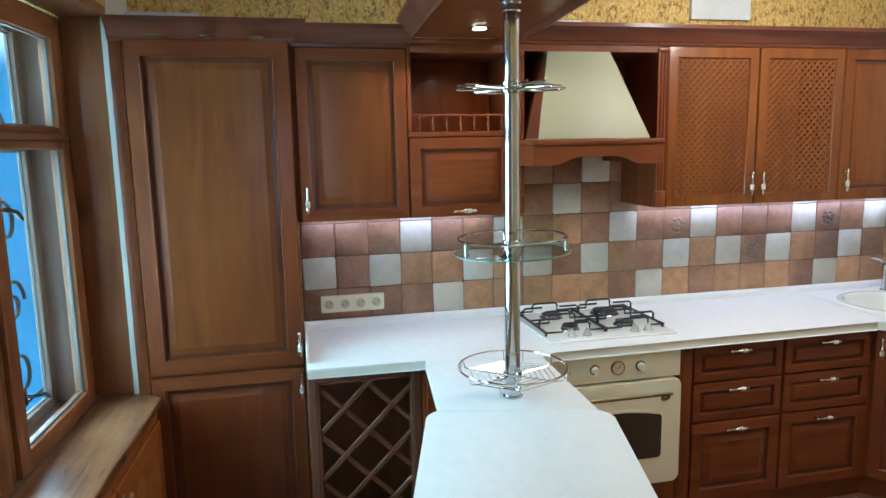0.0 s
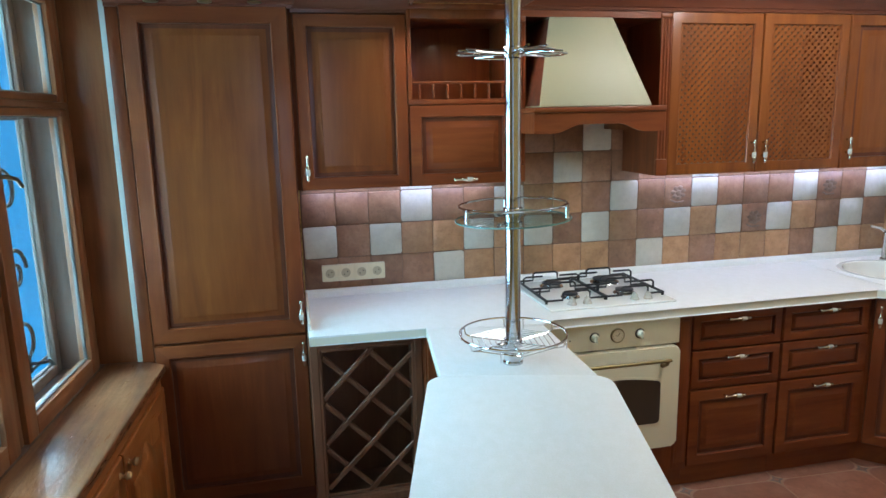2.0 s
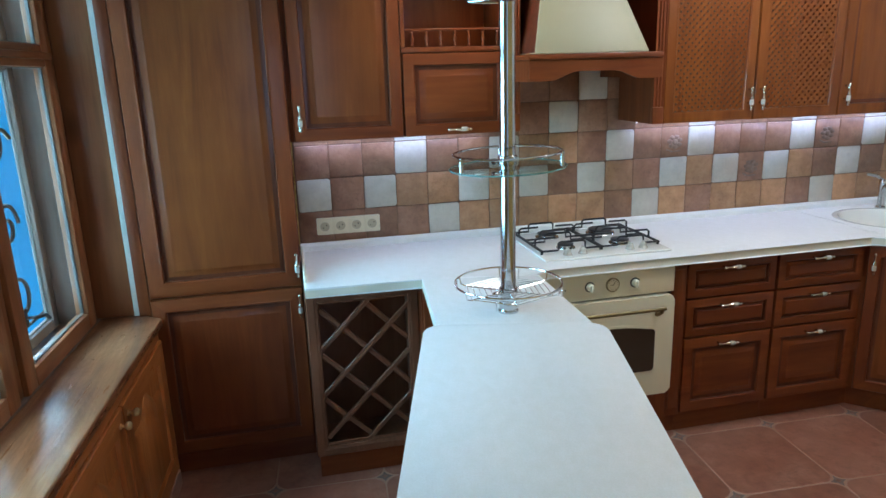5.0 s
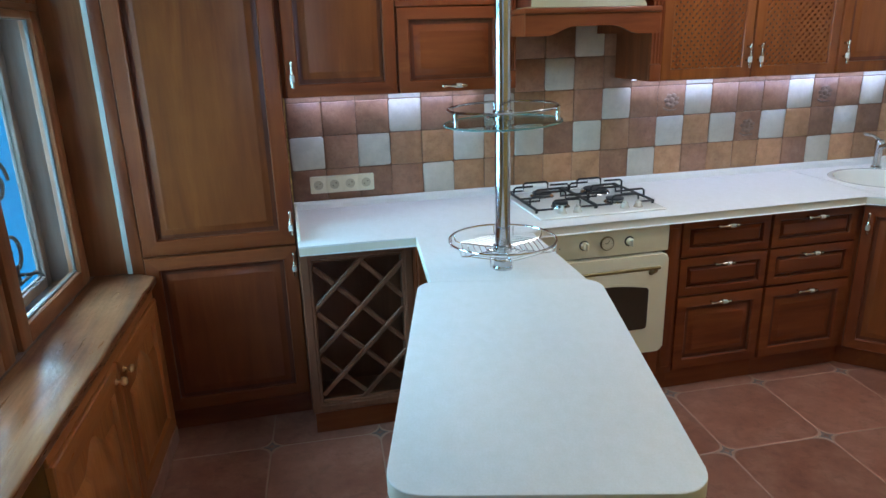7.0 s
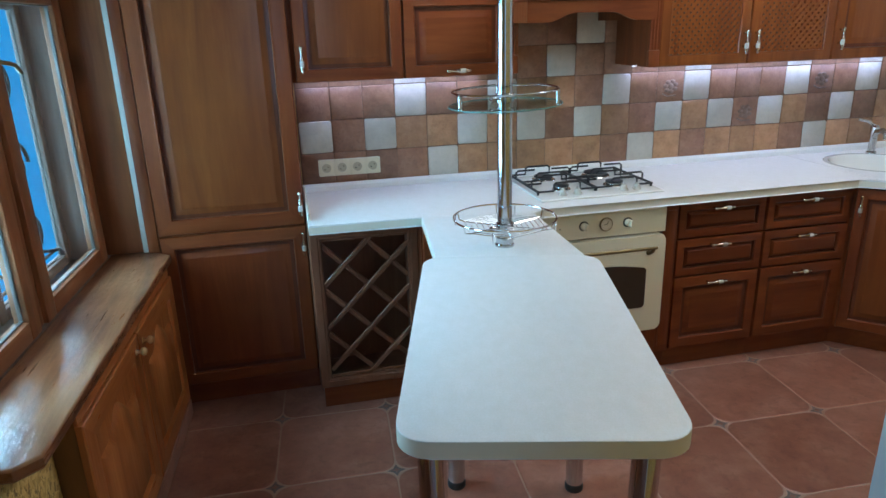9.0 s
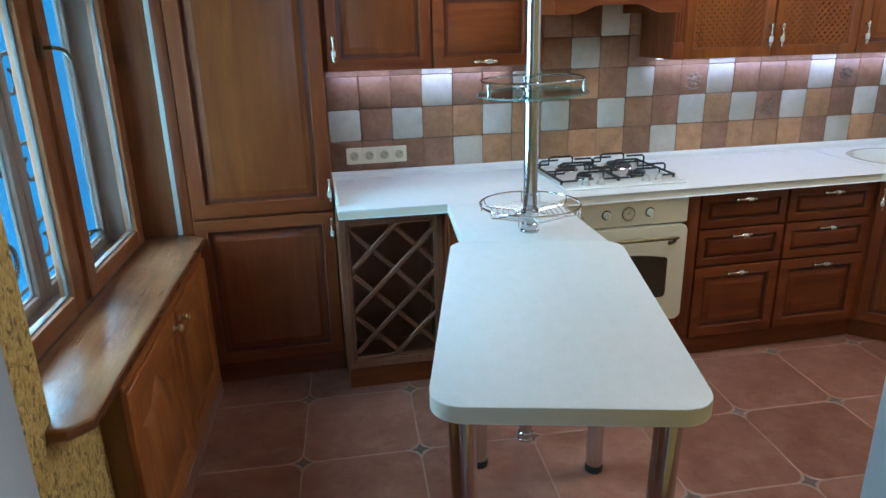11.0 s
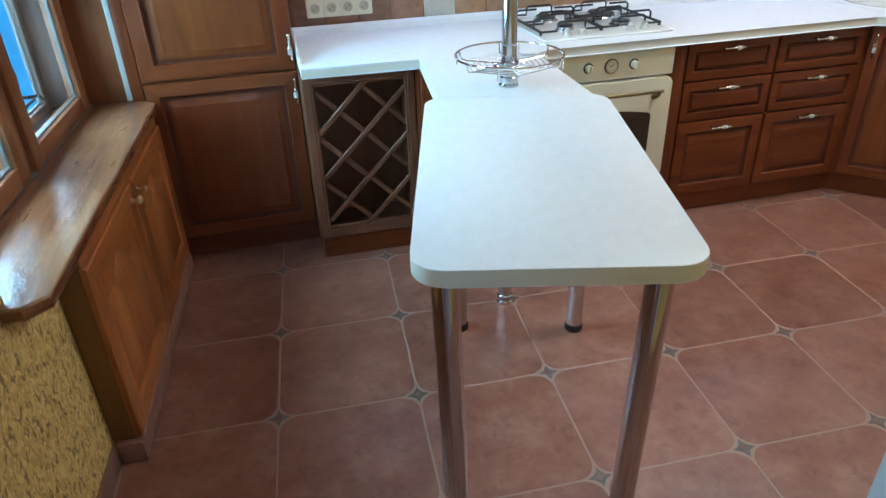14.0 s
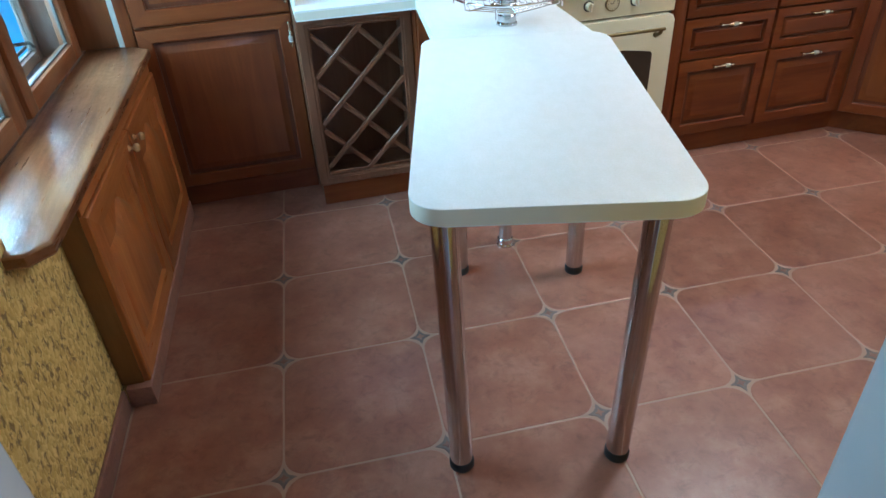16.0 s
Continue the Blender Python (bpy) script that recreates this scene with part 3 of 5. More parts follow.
def handle(door, x, y, z, level=False, m=None):
    """The handle with its porcelain oval; upright on doors, lying on drawers."""
    ob = new("handle", handle_mesh)
    ob.parent = door
    top = door
    while top.parent:
        top = top.parent
    place = pose(x, y, z) @ (pose(0, 0, 0, 0, 90, 0) if level else pose(0, 0, 0, 0, 180, 0))
    ob.matrix_local = PLACE[top.name].inverted() @ (m @ place if m else place)
    return tagged(ob, "silvered handle with a white porcelain oval")


def front(parent, x0, z0, x1, z1, y, fw=0.052, name="door", field="raised", m=None, mats=None):
    """A framed front 20 mm thick, its face at y, with a moulded inner edge and a raised panel in a glazed groove."""
    mats = mats or WOODS
    g = 0.0015
    x0, z0, x1, z1 = x0 + g, z0 + g, x1 - g, z1 - g
    bm = bmesh.new()
    b = y + 0.020
    steps = [(0, b), (0, y + 0.006), (0.003, y + 0.001), (0.008, y), (fw - 0.011, y), (fw - 0.008, y - 0.0015), (fw - 0.004, y - 0.001), (fw - 0.001, y + 0.003), (fw, y + 0.013), (fw, b - 0.001)]
    loft(bm, x0, z0, x1, z1, steps, False, (7, 8))
    d = part(name, bm, mats, parent, frame_m=m)
    if field == "raised":
        bm = bmesh.new()
        k = 0.040 if min(x1 - x0, z1 - z0) > 0.25 else 0.018
        q = fw - 0.001
        loft(bm, x0, z0, x1, z1, [(q, y + 0.018), (q, y + 0.0125), (q + 0.007, y + 0.0125), (q + k * 0.45, y + 0.0105), (q + k * 0.8, y + 0.0060), (q + k, y + 0.0015), (q + k + 0.003, y + 0.0005), (q + k + 0.006, y + 0.0005)], True, (1, 2))
        part("panel", bm, [cherry_f if mats is WOODS else mats[0]] * 2 + [glaze], d, frame_m=m)
    return d


# tall cupboard
tall = thing("tall_cupboard", (-0.31, -0.17, 0), "tall dark cherry fitted cupboard with two panelled doors", "cupboard")
bm = bmesh.new()
box(bm, -0.612, -0.326, 0.10, -0.013, 0.009, 2.085, 0.002)
box(bm, -0.656, -0.330, 0.0, -0.6125, -0.02, 2.085, 0.002)
part("body", bm, cherry_v, tall)
bm = bmesh.new()
box(bm, -0.612, -0.300, 0.0, -0.013, -0.02, 0.0995)
part("plinth", bm, cherry_h, tall)
d = front(tall, -0.608, 0.800, -0.014, 2.086, -0.347, 0.064)
handle(d, -0.030, -0.347, 0.895)
d = front(tall, -0.608, 0.110, -0.014, 0.795, -0.347, 0.057, mats=[cherry_v, cherry_h, glaze])
handle(d, -0.030, -0.347, 0.720)


def cornice(parent, path, z, name="cornice"):
    """A crown moulding swept along a path in plan (outward is to the right of the way)."""
    prof = [(0.0, 0.0), (0.006, 0.0), (0.008, 0.012), (0.014, 0.016), (0.018, 0.030), (0.034, 0.052), (0.052, 0.062), (0.056, 0.066), (0.056, 0.082), (0.0, 0.082)]
    bm = bmesh.new()
    path = [Vector((*p, 0)) for p in path]
    rings = []
    for i, p in enumerate(path):
        ds = []
        if i:
            ds.append((p - path[i - 1]).normalized())
        if i < len(path) - 1:
            ds.append((path[i + 1] - p).normalized())
        ns = [Vector((d.y, -d.x, 0)) for d in ds]
        n = sum(ns, Vector()).normalized()
        n = n / max(n.dot(ns[0]), 0.3)
        rings.append([bm.verts.new(p + n * o + Vector((0, 0, z + h))) for o, h in prof])
    for a, b in zip(rings, rings[1:]):
        for j in range(len(prof)):
            k = (j + 1) % len(prof)
            bm.faces.new((a[j], b[j], b[k], a[k]))
    bm.faces.new(rings[0])
    bm.faces.new(rings[-1][::-1])
    return part(name, bm, cherry_d, parent, smooth=True)


# outward is to the right of the way, so the room side of a run along x needs the path to go towards +x
cornice(tall, [(-0.655, -0.335), (-0.004, -0.335), (-0.004, -0.02)], 2.078)
bm = bmesh.new()
box(bm, -0.655, -0.334, 2.0855, -0.005, 0.008, 2.150)
part("top", bm, cherry_d, tall)
for x in (-0.49, -0.305, -0.13):
    bm = bmesh.new()
    turned(bm, [(0.026, 0), (0.026, 0.004), (0.020, 0.006)], 20, pose(x, -0.362, 2.097, 180, 0, 0))
    part("downlight", bm, brass, tall, "small round metal downlight, unlit")

# wall cupboard left of the open shelf
def wall_body(parent, x0, x1, z0, z1, depth=0.308):
    bm = bmesh.new()
    box(bm, x0, -depth, z0, x1, 0.003, z1, 0.0015)
    part("body", bm, cherry_v, parent)


upper = thing("wall_cupboard", (0.22, -0.15, 1.385), "cherry wall cupboard with one raised-panel door", "cupboard", "wall cupboards")
wall_body(upper, -0.0125, 0.443, 1.385, 2.085)
d = front(upper, 0.002, 1.383, 0.443, 2.066, -0.330)
handle(d, 0.030, -0.330, 1.475)
cornice(upper, [(-0.003, -0.315), (0.455, -0.315)], 2.068)
bm = bmesh.new()
box(bm, -0.003, -0.314, 2.0855, 0.443, 0.003, 2.150)
part("top", bm, cherry_d, upper)

# open shelf over a lift-up door
shelf = thing("shelf_cupboard", (0.67, -0.15, 1.385), "cherry wall cupboard with an open railed shelf over a lift-up door", "cupboard", "wall cupboards")
for nm, q in (("body", (0.4435, -0.308, 1.385, 0.895, 0.003, 1.715)), ("shelf_board", (0.4435, -0.330, 1.7155, 0.895, 0.003, 1.735)), ("side", (0.4435, -0.328, 1.7355, 0.460, 0.003, 2.085)), ("side", (0.880, -0.328, 1.7355, 0.895, 0.003, 2.085)), ("back", (0.4605, -0.012, 1.7355, 0.8795, 0.003, 2.085)), ("top", (0.4605, -0.328, 2.050, 0.8795, -0.0125, 2.085)), ("fascia", (0.4435, -0.3285, 2.0855, 0.8955, 0.003, 2.1070))):
    bm = bmesh.new()
    box(bm, *q, 0.0015)
    part(nm, bm, cherry_v, shelf)
d = front(shelf, 0.446, 1.383, 0.893, 1.714, -0.330, 0.05, "lift_door", mats=[cherry_h, cherry_h, glaze])
handle(d, 0.672, -0.330, 1.408, True)
bm = bmesh.new()
box(bm, 0.4605, -0.326, 1.797, 0.8795, -0.312, 1.806, 0.003)
part("rail", bm, cherry_h, shelf)
for i in range(7):
    bm = bmesh.new()
    turned(bm, [(0.004, 0), (0.006, 0.006), (0.003, 0.014), (0.0075, 0.030), (0.003, 0.046), (0.006, 0.054), (0.004, 0.0605)], 10, pose(0.492 + 0.0585 * i, -0.319, 1.7355))
    part("spindle", bm, cherry_v, shelf)


def pilaster(parent, x0, x1, y, z0, z1):
    """A fluted strip: three round grooves and a plain foot."""
    bm = bmesh.new()
    pts = [(x0, y + 0.02), (x0, y)]
    w = (x1 - x0) / 3.6
    for k in range(3):
        c = x0 + (x1 - x0) * (0.5 + (k - 1) * 0.29)
        for i in range(7):
            a = math.pi * i / 6
            pts.append((c - 0.42 * w * math.cos(a), y + 0.005 * math.sin(a)))
    pts += [(x1, y), (x1, y + 0.02)]
    prism(bm, pts, z0 + 0.075, z1 - 0.02)
    box(bm, x0 - 0.001, y - 0.003, z0, x1 + 0.001, y + 0.02, z0 + 0.0745, 0.006)
    box(bm, x0 - 0.001, y - 0.002, z1 - 0.0195, x1 + 0.001, y + 0.02, z1, 0.004)
    part("pilaster", bm, cherry_v, parent, "fluted strip")


# cooker hood
hood = thing("cooker_hood", (1.20, -0.25, 1.59), "cream tapered cooker hood with an arched cherry valance", "cooker hood")
bm = bmesh.new()
lo = [(0.940, -0.500), (1.432, -0.500), (1.432, -0.02), (0.940, -0.02)]
hi = [(1.035, -0.350), (1.318, -0.350), (1.318, -0.02), (1.035, -0.02)]
a = [bm.verts.new((x, y, 1.6935)) for x, y in lo]
b = [bm.verts.new((x, y, 2.058)) for x, y in hi]
fs = [bm.faces.new(a[::-1]), bm.faces.new(b)] + [bm.faces.new((a[i], a[(i + 1) % 4], b[(i + 1) % 4], b[i])) for i in range(4)]
# Side faces take dark wood: the colour stands in for their shade.
fs[3].material_index = fs[5].material_index = 1
bmesh.ops.bevel(bm, geom=list({e for f in fs for e in f.edges}), offset=0.006, segments=2, profile=0.5, affect="EDGES")
part("canopy", bm, [hood_cream, cherry_d], hood, "cream painted tapered front, shade of its sides put in as dark wood")
bm = bmesh.new()
box(bm, 0.905, -0.528, 1.671, 1.482, 0.003, 1.693, 0.006)
part("mantel", bm, cherry_h, hood)
bm = bmesh.new()
pts = []
for i in range(33):
    k = i / 32
    q = abs(2 * k - 1)
    z = 1.624 if q < 0.28 else 1.624 - 0.034 * (1 - math.cos(math.pi * min((q - 0.28) / 0.42, 1))) / 2
    pts.append((0.911 + 0.565 * k, z))
back = [bm.verts.new((x, -0.498, z)) for x, z in pts] + [bm.verts.new((x, -0.498, 1.6705)) for x, _ in pts[::-1]]
face = [bm.verts.new((v.co.x, -0.518, v.co.z)) for v in back]
k = len(back)
bm.faces.new(back)
bm.faces.new(face[::-1])
for i in range(k):
    bm.faces.new((back[i], back[(i + 1) % k], face[(i + 1) % k], face[i]))
part("valance", bm, cherry_h, hood, "arched front board", smooth=False)
bm = bmesh.new()
box(bm, 0.911, -0.497, 1.590, 0.929, 0.003, 1.6705)
box(bm, 1.458, -0.497, 1.590, 1.476, 0.003, 1.6705)
box(bm, 0.9295, -0.497, 1.648, 1.4575, 0.003, 1.661)
part("cheek", bm, cherry_v, hood)
bm = bmesh.new()
box(bm, 0.897, -0.010, 1.703, 1.5595, 0.003, 2.085)
part("back_board", bm, cherry_v, hood)
bm = bmesh.new()
box(bm, 0.8955, -0.328, 2.060, 1.5595, -0.0105, 2.085)
part("top", bm, cherry_h, hood)
cornice(hood, [(0.89, -0.315), (1.5515, -0.315)], 2.091)
pilaster(hood, 0.8965, 0.934, -0.345, 1.385, 2.058)
bm = bmesh.new()
box(bm, 0.8965, -0.3245, 1.385, 0.9105, -0.0105, 2.0595)
part("side_board", bm, cherry_v, hood)

# lattice cupboard
lattice = thing("lattice_cupboard", (2.06, -0.15, 1.385), "cherry wall cupboard with two diagonal lattice doors", "cupboard", "wall cupboards")
bm = bmesh.new()
box(bm, 1.560, -0.308, 1.385, 1.580, 0.003, 2.085)
box(bm, 1.5805, -0.308, 1.385, 2.515, 0.003, 1.403)
box(bm, 1.5805, -0.308, 2.067, 2.515, 0.003, 2.085)
box(bm, 2.497, -0.308, 1.4035, 2.515, 0.003, 2.0665)
part("body", bm, cherry_v, lattice)
# Dark sheet inside: its colour stands in for the cupboard's inner shade.
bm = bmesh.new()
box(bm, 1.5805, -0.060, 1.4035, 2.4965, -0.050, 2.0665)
part("lining", bm, inner_shade, lattice, "dark sheet standing in for the shade behind the lattice")
pilaster(lattice, 1.552, 1.604, -0.335, 1.385, 2.080)


def lattice_bars(x0, z0, x1, z1, y, pitch, w, sign, t=0.003):
    """Parallel slanting laths cut to the opening."""
    bm = bmesh.new()
    span = (x1 - x0) + (z1 - z0)
    for i in range(1, int(span / pitch) + 1):
        s = i * pitch
        lo, hi = max(0, s - (z1 - z0)), min(x1 - x0, s)
        if hi - lo < 0.004:
            continue
        p, q = (lo, s - lo), (hi, s - hi)
        if sign > 0:
            p, q = (x1 - x0 - p[0], p[1]), (x1 - x0 - q[0], q[1])
        d = Vector((q[0] - p[0], q[1] - p[1])).normalized()
        e = Vector((-d.y, d.x)) * w / 2
        ring = [(p[0] - e.x, p[1] - e.y), (q[0] - e.x, q[1] - e.y), (q[0] + e.x, q[1] + e.y), (p[0] + e.x, p[1] + e.y)]
        va = [bm.verts.new((x0 + a, y, z0 + b)) for a, b in ring]
        vb = [bm.verts.new((x0 + a, y + t, z0 + b)) for a, b in ring]
        bm.faces.new(va)
        bm.faces.new(vb[::-1])
        for j in range(4):
            bm.faces.new((va[j], va[(j + 1) % 4], vb[(j + 1) % 4], vb[j]))
    return bm


for x0, x1, hx in ((1.606, 2.058, 2.030), (2.061, 2.513, 2.089)):
    d = front(lattice, x0, 1.383, x1, 2.088, -0.330, 0.050, field="", mats=WARM_LIT)
    for k, (y, sign) in enumerate(((-0.3225, -1), (-0.3245, 1))):
        part("lath", lattice_bars(x0 + 0.050, 1.433, x1 - 0.050, 2.038, y, 0.0325, 0.0132, sign), cherry_lit, d, "crossed thin laths", smooth=False, kind="stuff")
    handle(d, hx, -0.330, 1.480)
cornice(lattice, [(1.552, -0.315), (2.56, -0.315)], 2.091)
bm = bmesh.new()
box(bm, 1.5605, -0.314, 2.0855, 2.515, 0.003, 2.158)
part("top", bm, cherry_d, lattice)

# narrow wall cupboard towards the corner
narrow = thing("wall_cupboard", (2.85, -0.15, 1.385), "cherry wall cupboard with raised-panel door in the corner", "cupboard", "wall cupboards")
wall_body(narrow, 2.516, 3.40, 1.385, 2.085)
d = front(narrow, 2.517, 1.383, 2.925, 2.088, -0.330, mats=WARM_LIT)
handle(d, 2.545, -0.330, 1.480)
d = front(narrow, 2.928, 1.383, 3.34, 2.088, -0.330, mats=WARM_LIT)
cornice(narrow, [(2.5605, -0.315), (3.40, -0.315)], 2.091)
bm = bmesh.new()
box(bm, 2.5155, -0.314, 2.0855, 3.40, 0.003, 2.158)
part("top", bm, cherry_d, narrow)

# lighting strips below the wall cupboards
for x0, x1 in ((0.02, 0.885), (1.615, 3.2)):
    bm = bmesh.new()
    box(bm, x0, -0.075, 1.376, x1, -0.045, 1.3845, 0.002)
    box(bm, x0 + 0.01, -0.070, 1.3735, x1 - 0.01, -0.050, 1.3755, mat=1)
    solid("light_strip", bm, [silver, led_m], "cool white lighting strip glowing under the wall cupboard", "lamp", group="lighting strips")

# canopy over the bar with a spot lamp
canopy = thing("bar_canopy", (0.64, -0.85, 2.11), "cherry panelled canopy over the breakfast bar with moulded edge", "canopy")
bm = bmesh.new()
CAN = [(0.456, -0.329), (0.452, -0.42), (0.425, -0.96), (0.420, -1.20), (0.48, -1.36), (0.77, -1.36), (0.832, -1.20), (0.850, -0.98), (0.876, -0.74), (0.893, -0.42), (0.895, -0.329)]
prism(bm, CAN, 2.108, 2.165)
part("soffit", bm, cherry_v, canopy, smooth=False)
cornice(canopy, CAN[1:-1], 2.085, "moulding")
bm = bmesh.new()
turned(bm, [(0.040, 0), (0.040, 0.004), (0.028, 0.006)], 24, pose(0.675, -0.59, 2.1078, 180, 0, 0))
lamp = part("spot_ring", bm, silver, canopy)
bm = bmesh.new()
turned(bm, [(0.026, 0), (0.024, 0.003), (0.01, 0.005)], 20, pose(0.675, -0.59, 2.1018, 180, 0, 0))
part("bulb", bm, bulb_m, lamp, "glowing warm bulb")

# ---- base units ----
rack = thing("wine_rack", (0.22, -0.30, 0), "open wooden wine rack of crossed laths under the worktop", "wine rack")
bm = bmesh.new()
box(bm, -0.002, -0.500, 0.0, 0.438, -0.02, 0.0995)
part("plinth", bm, cherry_h, rack)
for nm, q in (("side", (-0.0120, -0.499, 0.100, 0.020, -0.02, 0.821)), ("side", (0.422, -0.499, 0.100, 0.438, -0.02, 0.821)), ("back", (0.0205, -0.270, 0.100, 0.4215, -0.255, 0.821)), ("bottom", (0.0205, -0.499, 0.100, 0.4215, -0.2705, 0.116))):
    bm = bmesh.new()
    box(bm, *q)
    part(nm, bm, rack_wood, rack)
bm = bmesh.new()
loft(bm, -0.010, 0.102, 0.438, 0.821, [(0, -0.4995), (0, -0.515), (0.004, -0.519), (0.030, -0.519), (0.034, -0.5165), (0.042, -0.5165), (0.046, -0.513), (0.046, -0.4995)], False)
part("face_frame", bm, [rack_wood, rack_wood], rack)
for z0, z1 in ((0.1485, 0.161), (0.766, 0.7745)):
    bm = bmesh.new()
    box(bm, 0.0365, -0.5125, z0, 0.3915, -0.500, z1, 0.002)
    part("inner_rail", bm, rack_wood, rack)


def rack_lath(x0, z0, x1, z1, y, c, sign, w=0.019, t=0.010):
    """One slanting lath on the line z - z0 = c +- x, cut to the opening."""
    W, H = x1 - x0, z1 - z0
    if sign > 0:
        lo, hi = max(0, -c), min(W, H - c)
    else:
        lo, hi = max(0, c - H), min(W, c)
    if hi - lo < 0.03:
        return None
    p, q = Vector((x0 + lo, z0 + c + sign * lo)), Vector((x0 + hi, z0 + c + sign * hi))
    d = (q - p).normalized()
    e = Vector((-d.y, d.x)) * w / 2
    bm = bmesh.new()
    va = [bm.verts.new((v.x, y, v.y)) for v in (p - e, q - e, q + e, p + e)]
    vb = [bm.verts.new((v.x, y + t, v.y)) for v in (p - e, q - e, q + e, p + e)]
    fs = [bm.faces.new(va), bm.faces.new(vb[::-1])] + [bm.faces.new((va[j], va[(j + 1) % 4], vb[(j + 1) % 4], vb[j])) for j in range(4)]
    bmesh.ops.bevel(bm, geom=list({x for f in fs[:1] for x in f.edges}), offset=0.003, segments=1, affect="EDGES")
    return bm


for i in range(-2, 7):
    for sign, dy in ((1, 0.0), (-1, 0.0085)):
        b = rack_lath(0.0385, 0.144, 0.3975, 0.779, -0.5125 + dy, i * 0.196 + (0.0365 if sign > 0 else 0.011), sign, 0.020, 0.008)
        if b:
            part("lath", b, rack_wood, rack)

corner = thing("base_unit", (0.69, -0.3, 0), "cherry base unit below the worktop corner", "base unit", "base units")
bm = bmesh.new()
box(bm, 0.4395, -0.56, 0.0, 0.940, -0.02, 0.0995)
part("plinth", bm, cherry_h, corner)
bm = bmesh.new()
box(bm, 0.4395, -0.580, 0.100, 0.940, -0.02, 0.821)
part("body", bm, cherry_v, corner)
d = front(corner, 0.442, 0.104, 0.938, 0.818, -0.601)

oven_unit = thing("oven_housing", (1.24, -0.3, 0), "cherry housing round the built-in oven", "base unit", "base units")
bm = bmesh.new()
box(bm, 0.9405, -0.560, 0.0, 1.600, -0.02, 0.0995)
part("plinth", bm, cherry_h, oven_unit)
bm = bmesh.new()
box(bm, 0.9405, -0.590, 0.100, 0.9475, -0.02, 0.821)
box(bm, 1.5305, -0.600, 0.100, 1.600, -0.02, 0.821, 0.003)
box(bm, 0.948, -0.596, 0.100, 1.530, -0.02, 0.232)
part("body", bm, cherry_v, oven_unit)
bm = bmesh.new()
box(bm, 1.540, -0.604, 0.135, 1.590, -0.6002, 0.790, 0.0035)
part("stile", bm, cherry_v, oven_unit, "narrow moulded strip beside the oven")

# ---- oven ----
oven = thing("oven", (1.24, -0.3, 0.235), "cream enamelled retro built-in oven with clock and glass door", "oven")
# Body coloured dark to stand in for the shade in the gaps round the door.
bm = bmesh.new()
box(bm, 0.949, -0.598, 0.233, 1.529, -0.03, 0.8205)
part("body", bm, dark_plastic_and_shade, oven)
bm = bmesh.new()
box(bm, 0.949, -0.622, 0.703, 1.529, -0.5985, 0.814, 0.006)
part("control_panel", bm, enamel, oven)


def rounded(x0, z0, x1, z1, r, rise=0.0, n=5):
    """Outline in x and z with round corners and a bowed head, counter-clockwise."""
    pts = []
    for cx, cz, a0 in ((x1 - r, z0 + r, -90), (x1 - r, z1 - r, 0), (x0 + r, z1 - r, 90), (x0 + r, z0 + r, 180)):
        for i in range(n + 1):
            a = radians(a0 + 90 * i / n)
            pts.append((cx + r * math.cos(a), cz + r * math.sin(a)))
        if a0 == 0:
            for i in range(1, 12):
                k = i / 12
                pts.append((cx + (x0 + r - cx) * k, z1 + rise * math.sin(math.pi * k)))
    return pts


def plate(bm, outline, y0, y1, bev=0.0):
    """An upright plate from an outline in x and z, from y0 (front) to y1."""
    a = [bm.verts.new((x, y0, z)) for x, z in outline]
    b = [bm.verts.new((x, y1, z)) for x, z in outline]
    k = len(outline)
    f = bm.faces.new(a)
    bm.faces.new(b[::-1])
    for i in range(k):
        bm.faces.new((a[i], a[(i + 1) % k], b[(i + 1) % k], b[i]))
    if bev:
        bmesh.ops.bevel(bm, geom=list(f.edges), offset=bev, segments=3, profile=0.5, affect="EDGES")


bm = bmesh.new()
plate(bm, rounded(0.955, 0.242, 1.523, 0.696, 0.022), -0.640, -0.5985, 0.008)
oven_door = part("door", bm, enamel, oven)
bm = bmesh.new()
plate(bm, rounded(1.030, 0.350, 1.446, 0.560, 0.022, 0.022), -0.6425, -0.6395, 0.002)
part("window_rim", bm, enamel, oven_door, "pale rim round the oven window")
bm = bmesh.new()
plate(bm, rounded(1.040, 0.359, 1.436, 0.552, 0.018, 0.020), -0.6432, -0.6422)
part("window", bm, oven_glass, oven_door, "dark arched oven glass", smooth=False)
bm = bmesh.new()
tube(bm, [(1.020, -0.682, 0.652), (1.458, -0.682, 0.652)], 0.0075, 12)
for x in (1.035, 1.443):
    tube(bm, [(x, -0.636, 0.618), (x, -0.655, 0.622), (x, -0.676, 0.636), (x, -0.682, 0.652)], 0.0085, 10)
    turned(bm, [(0.012, 0), (0.012, 0.006), (0.008, 0.009)], 14, pose(x, -0.6385, 0.618, 90, 0, 0))
part("handle", bm, [brass], oven_door, "dark brass towel-rail handle")
for x in (1.138, 1.342):
    bm = bmesh.new()
    turned(bm, [(0.022, 0), (0.022, 0.003), (0.017, 0.005), (0.016, 0.020), (0.013, 0.024)], 24, pose(x, -0.6215, 0.762, 90, 0, 0), [1, 1, 0, 0])
    box(bm, x - 0.0035, -0.658, 0.747, x + 0.0035, -0.645, 0.777, 0.002)
    part("knob", bm, [enamel, dark_plastic_and_shade], oven, "cream control knob")
bm = bmesh.new()
turned(bm, [(0.031, 0), (0.031, 0.006), (0.027, 0.010), (0.025, 0.007)], 32, pose(1.240, -0.6215, 0.762, 90, 0, 0))
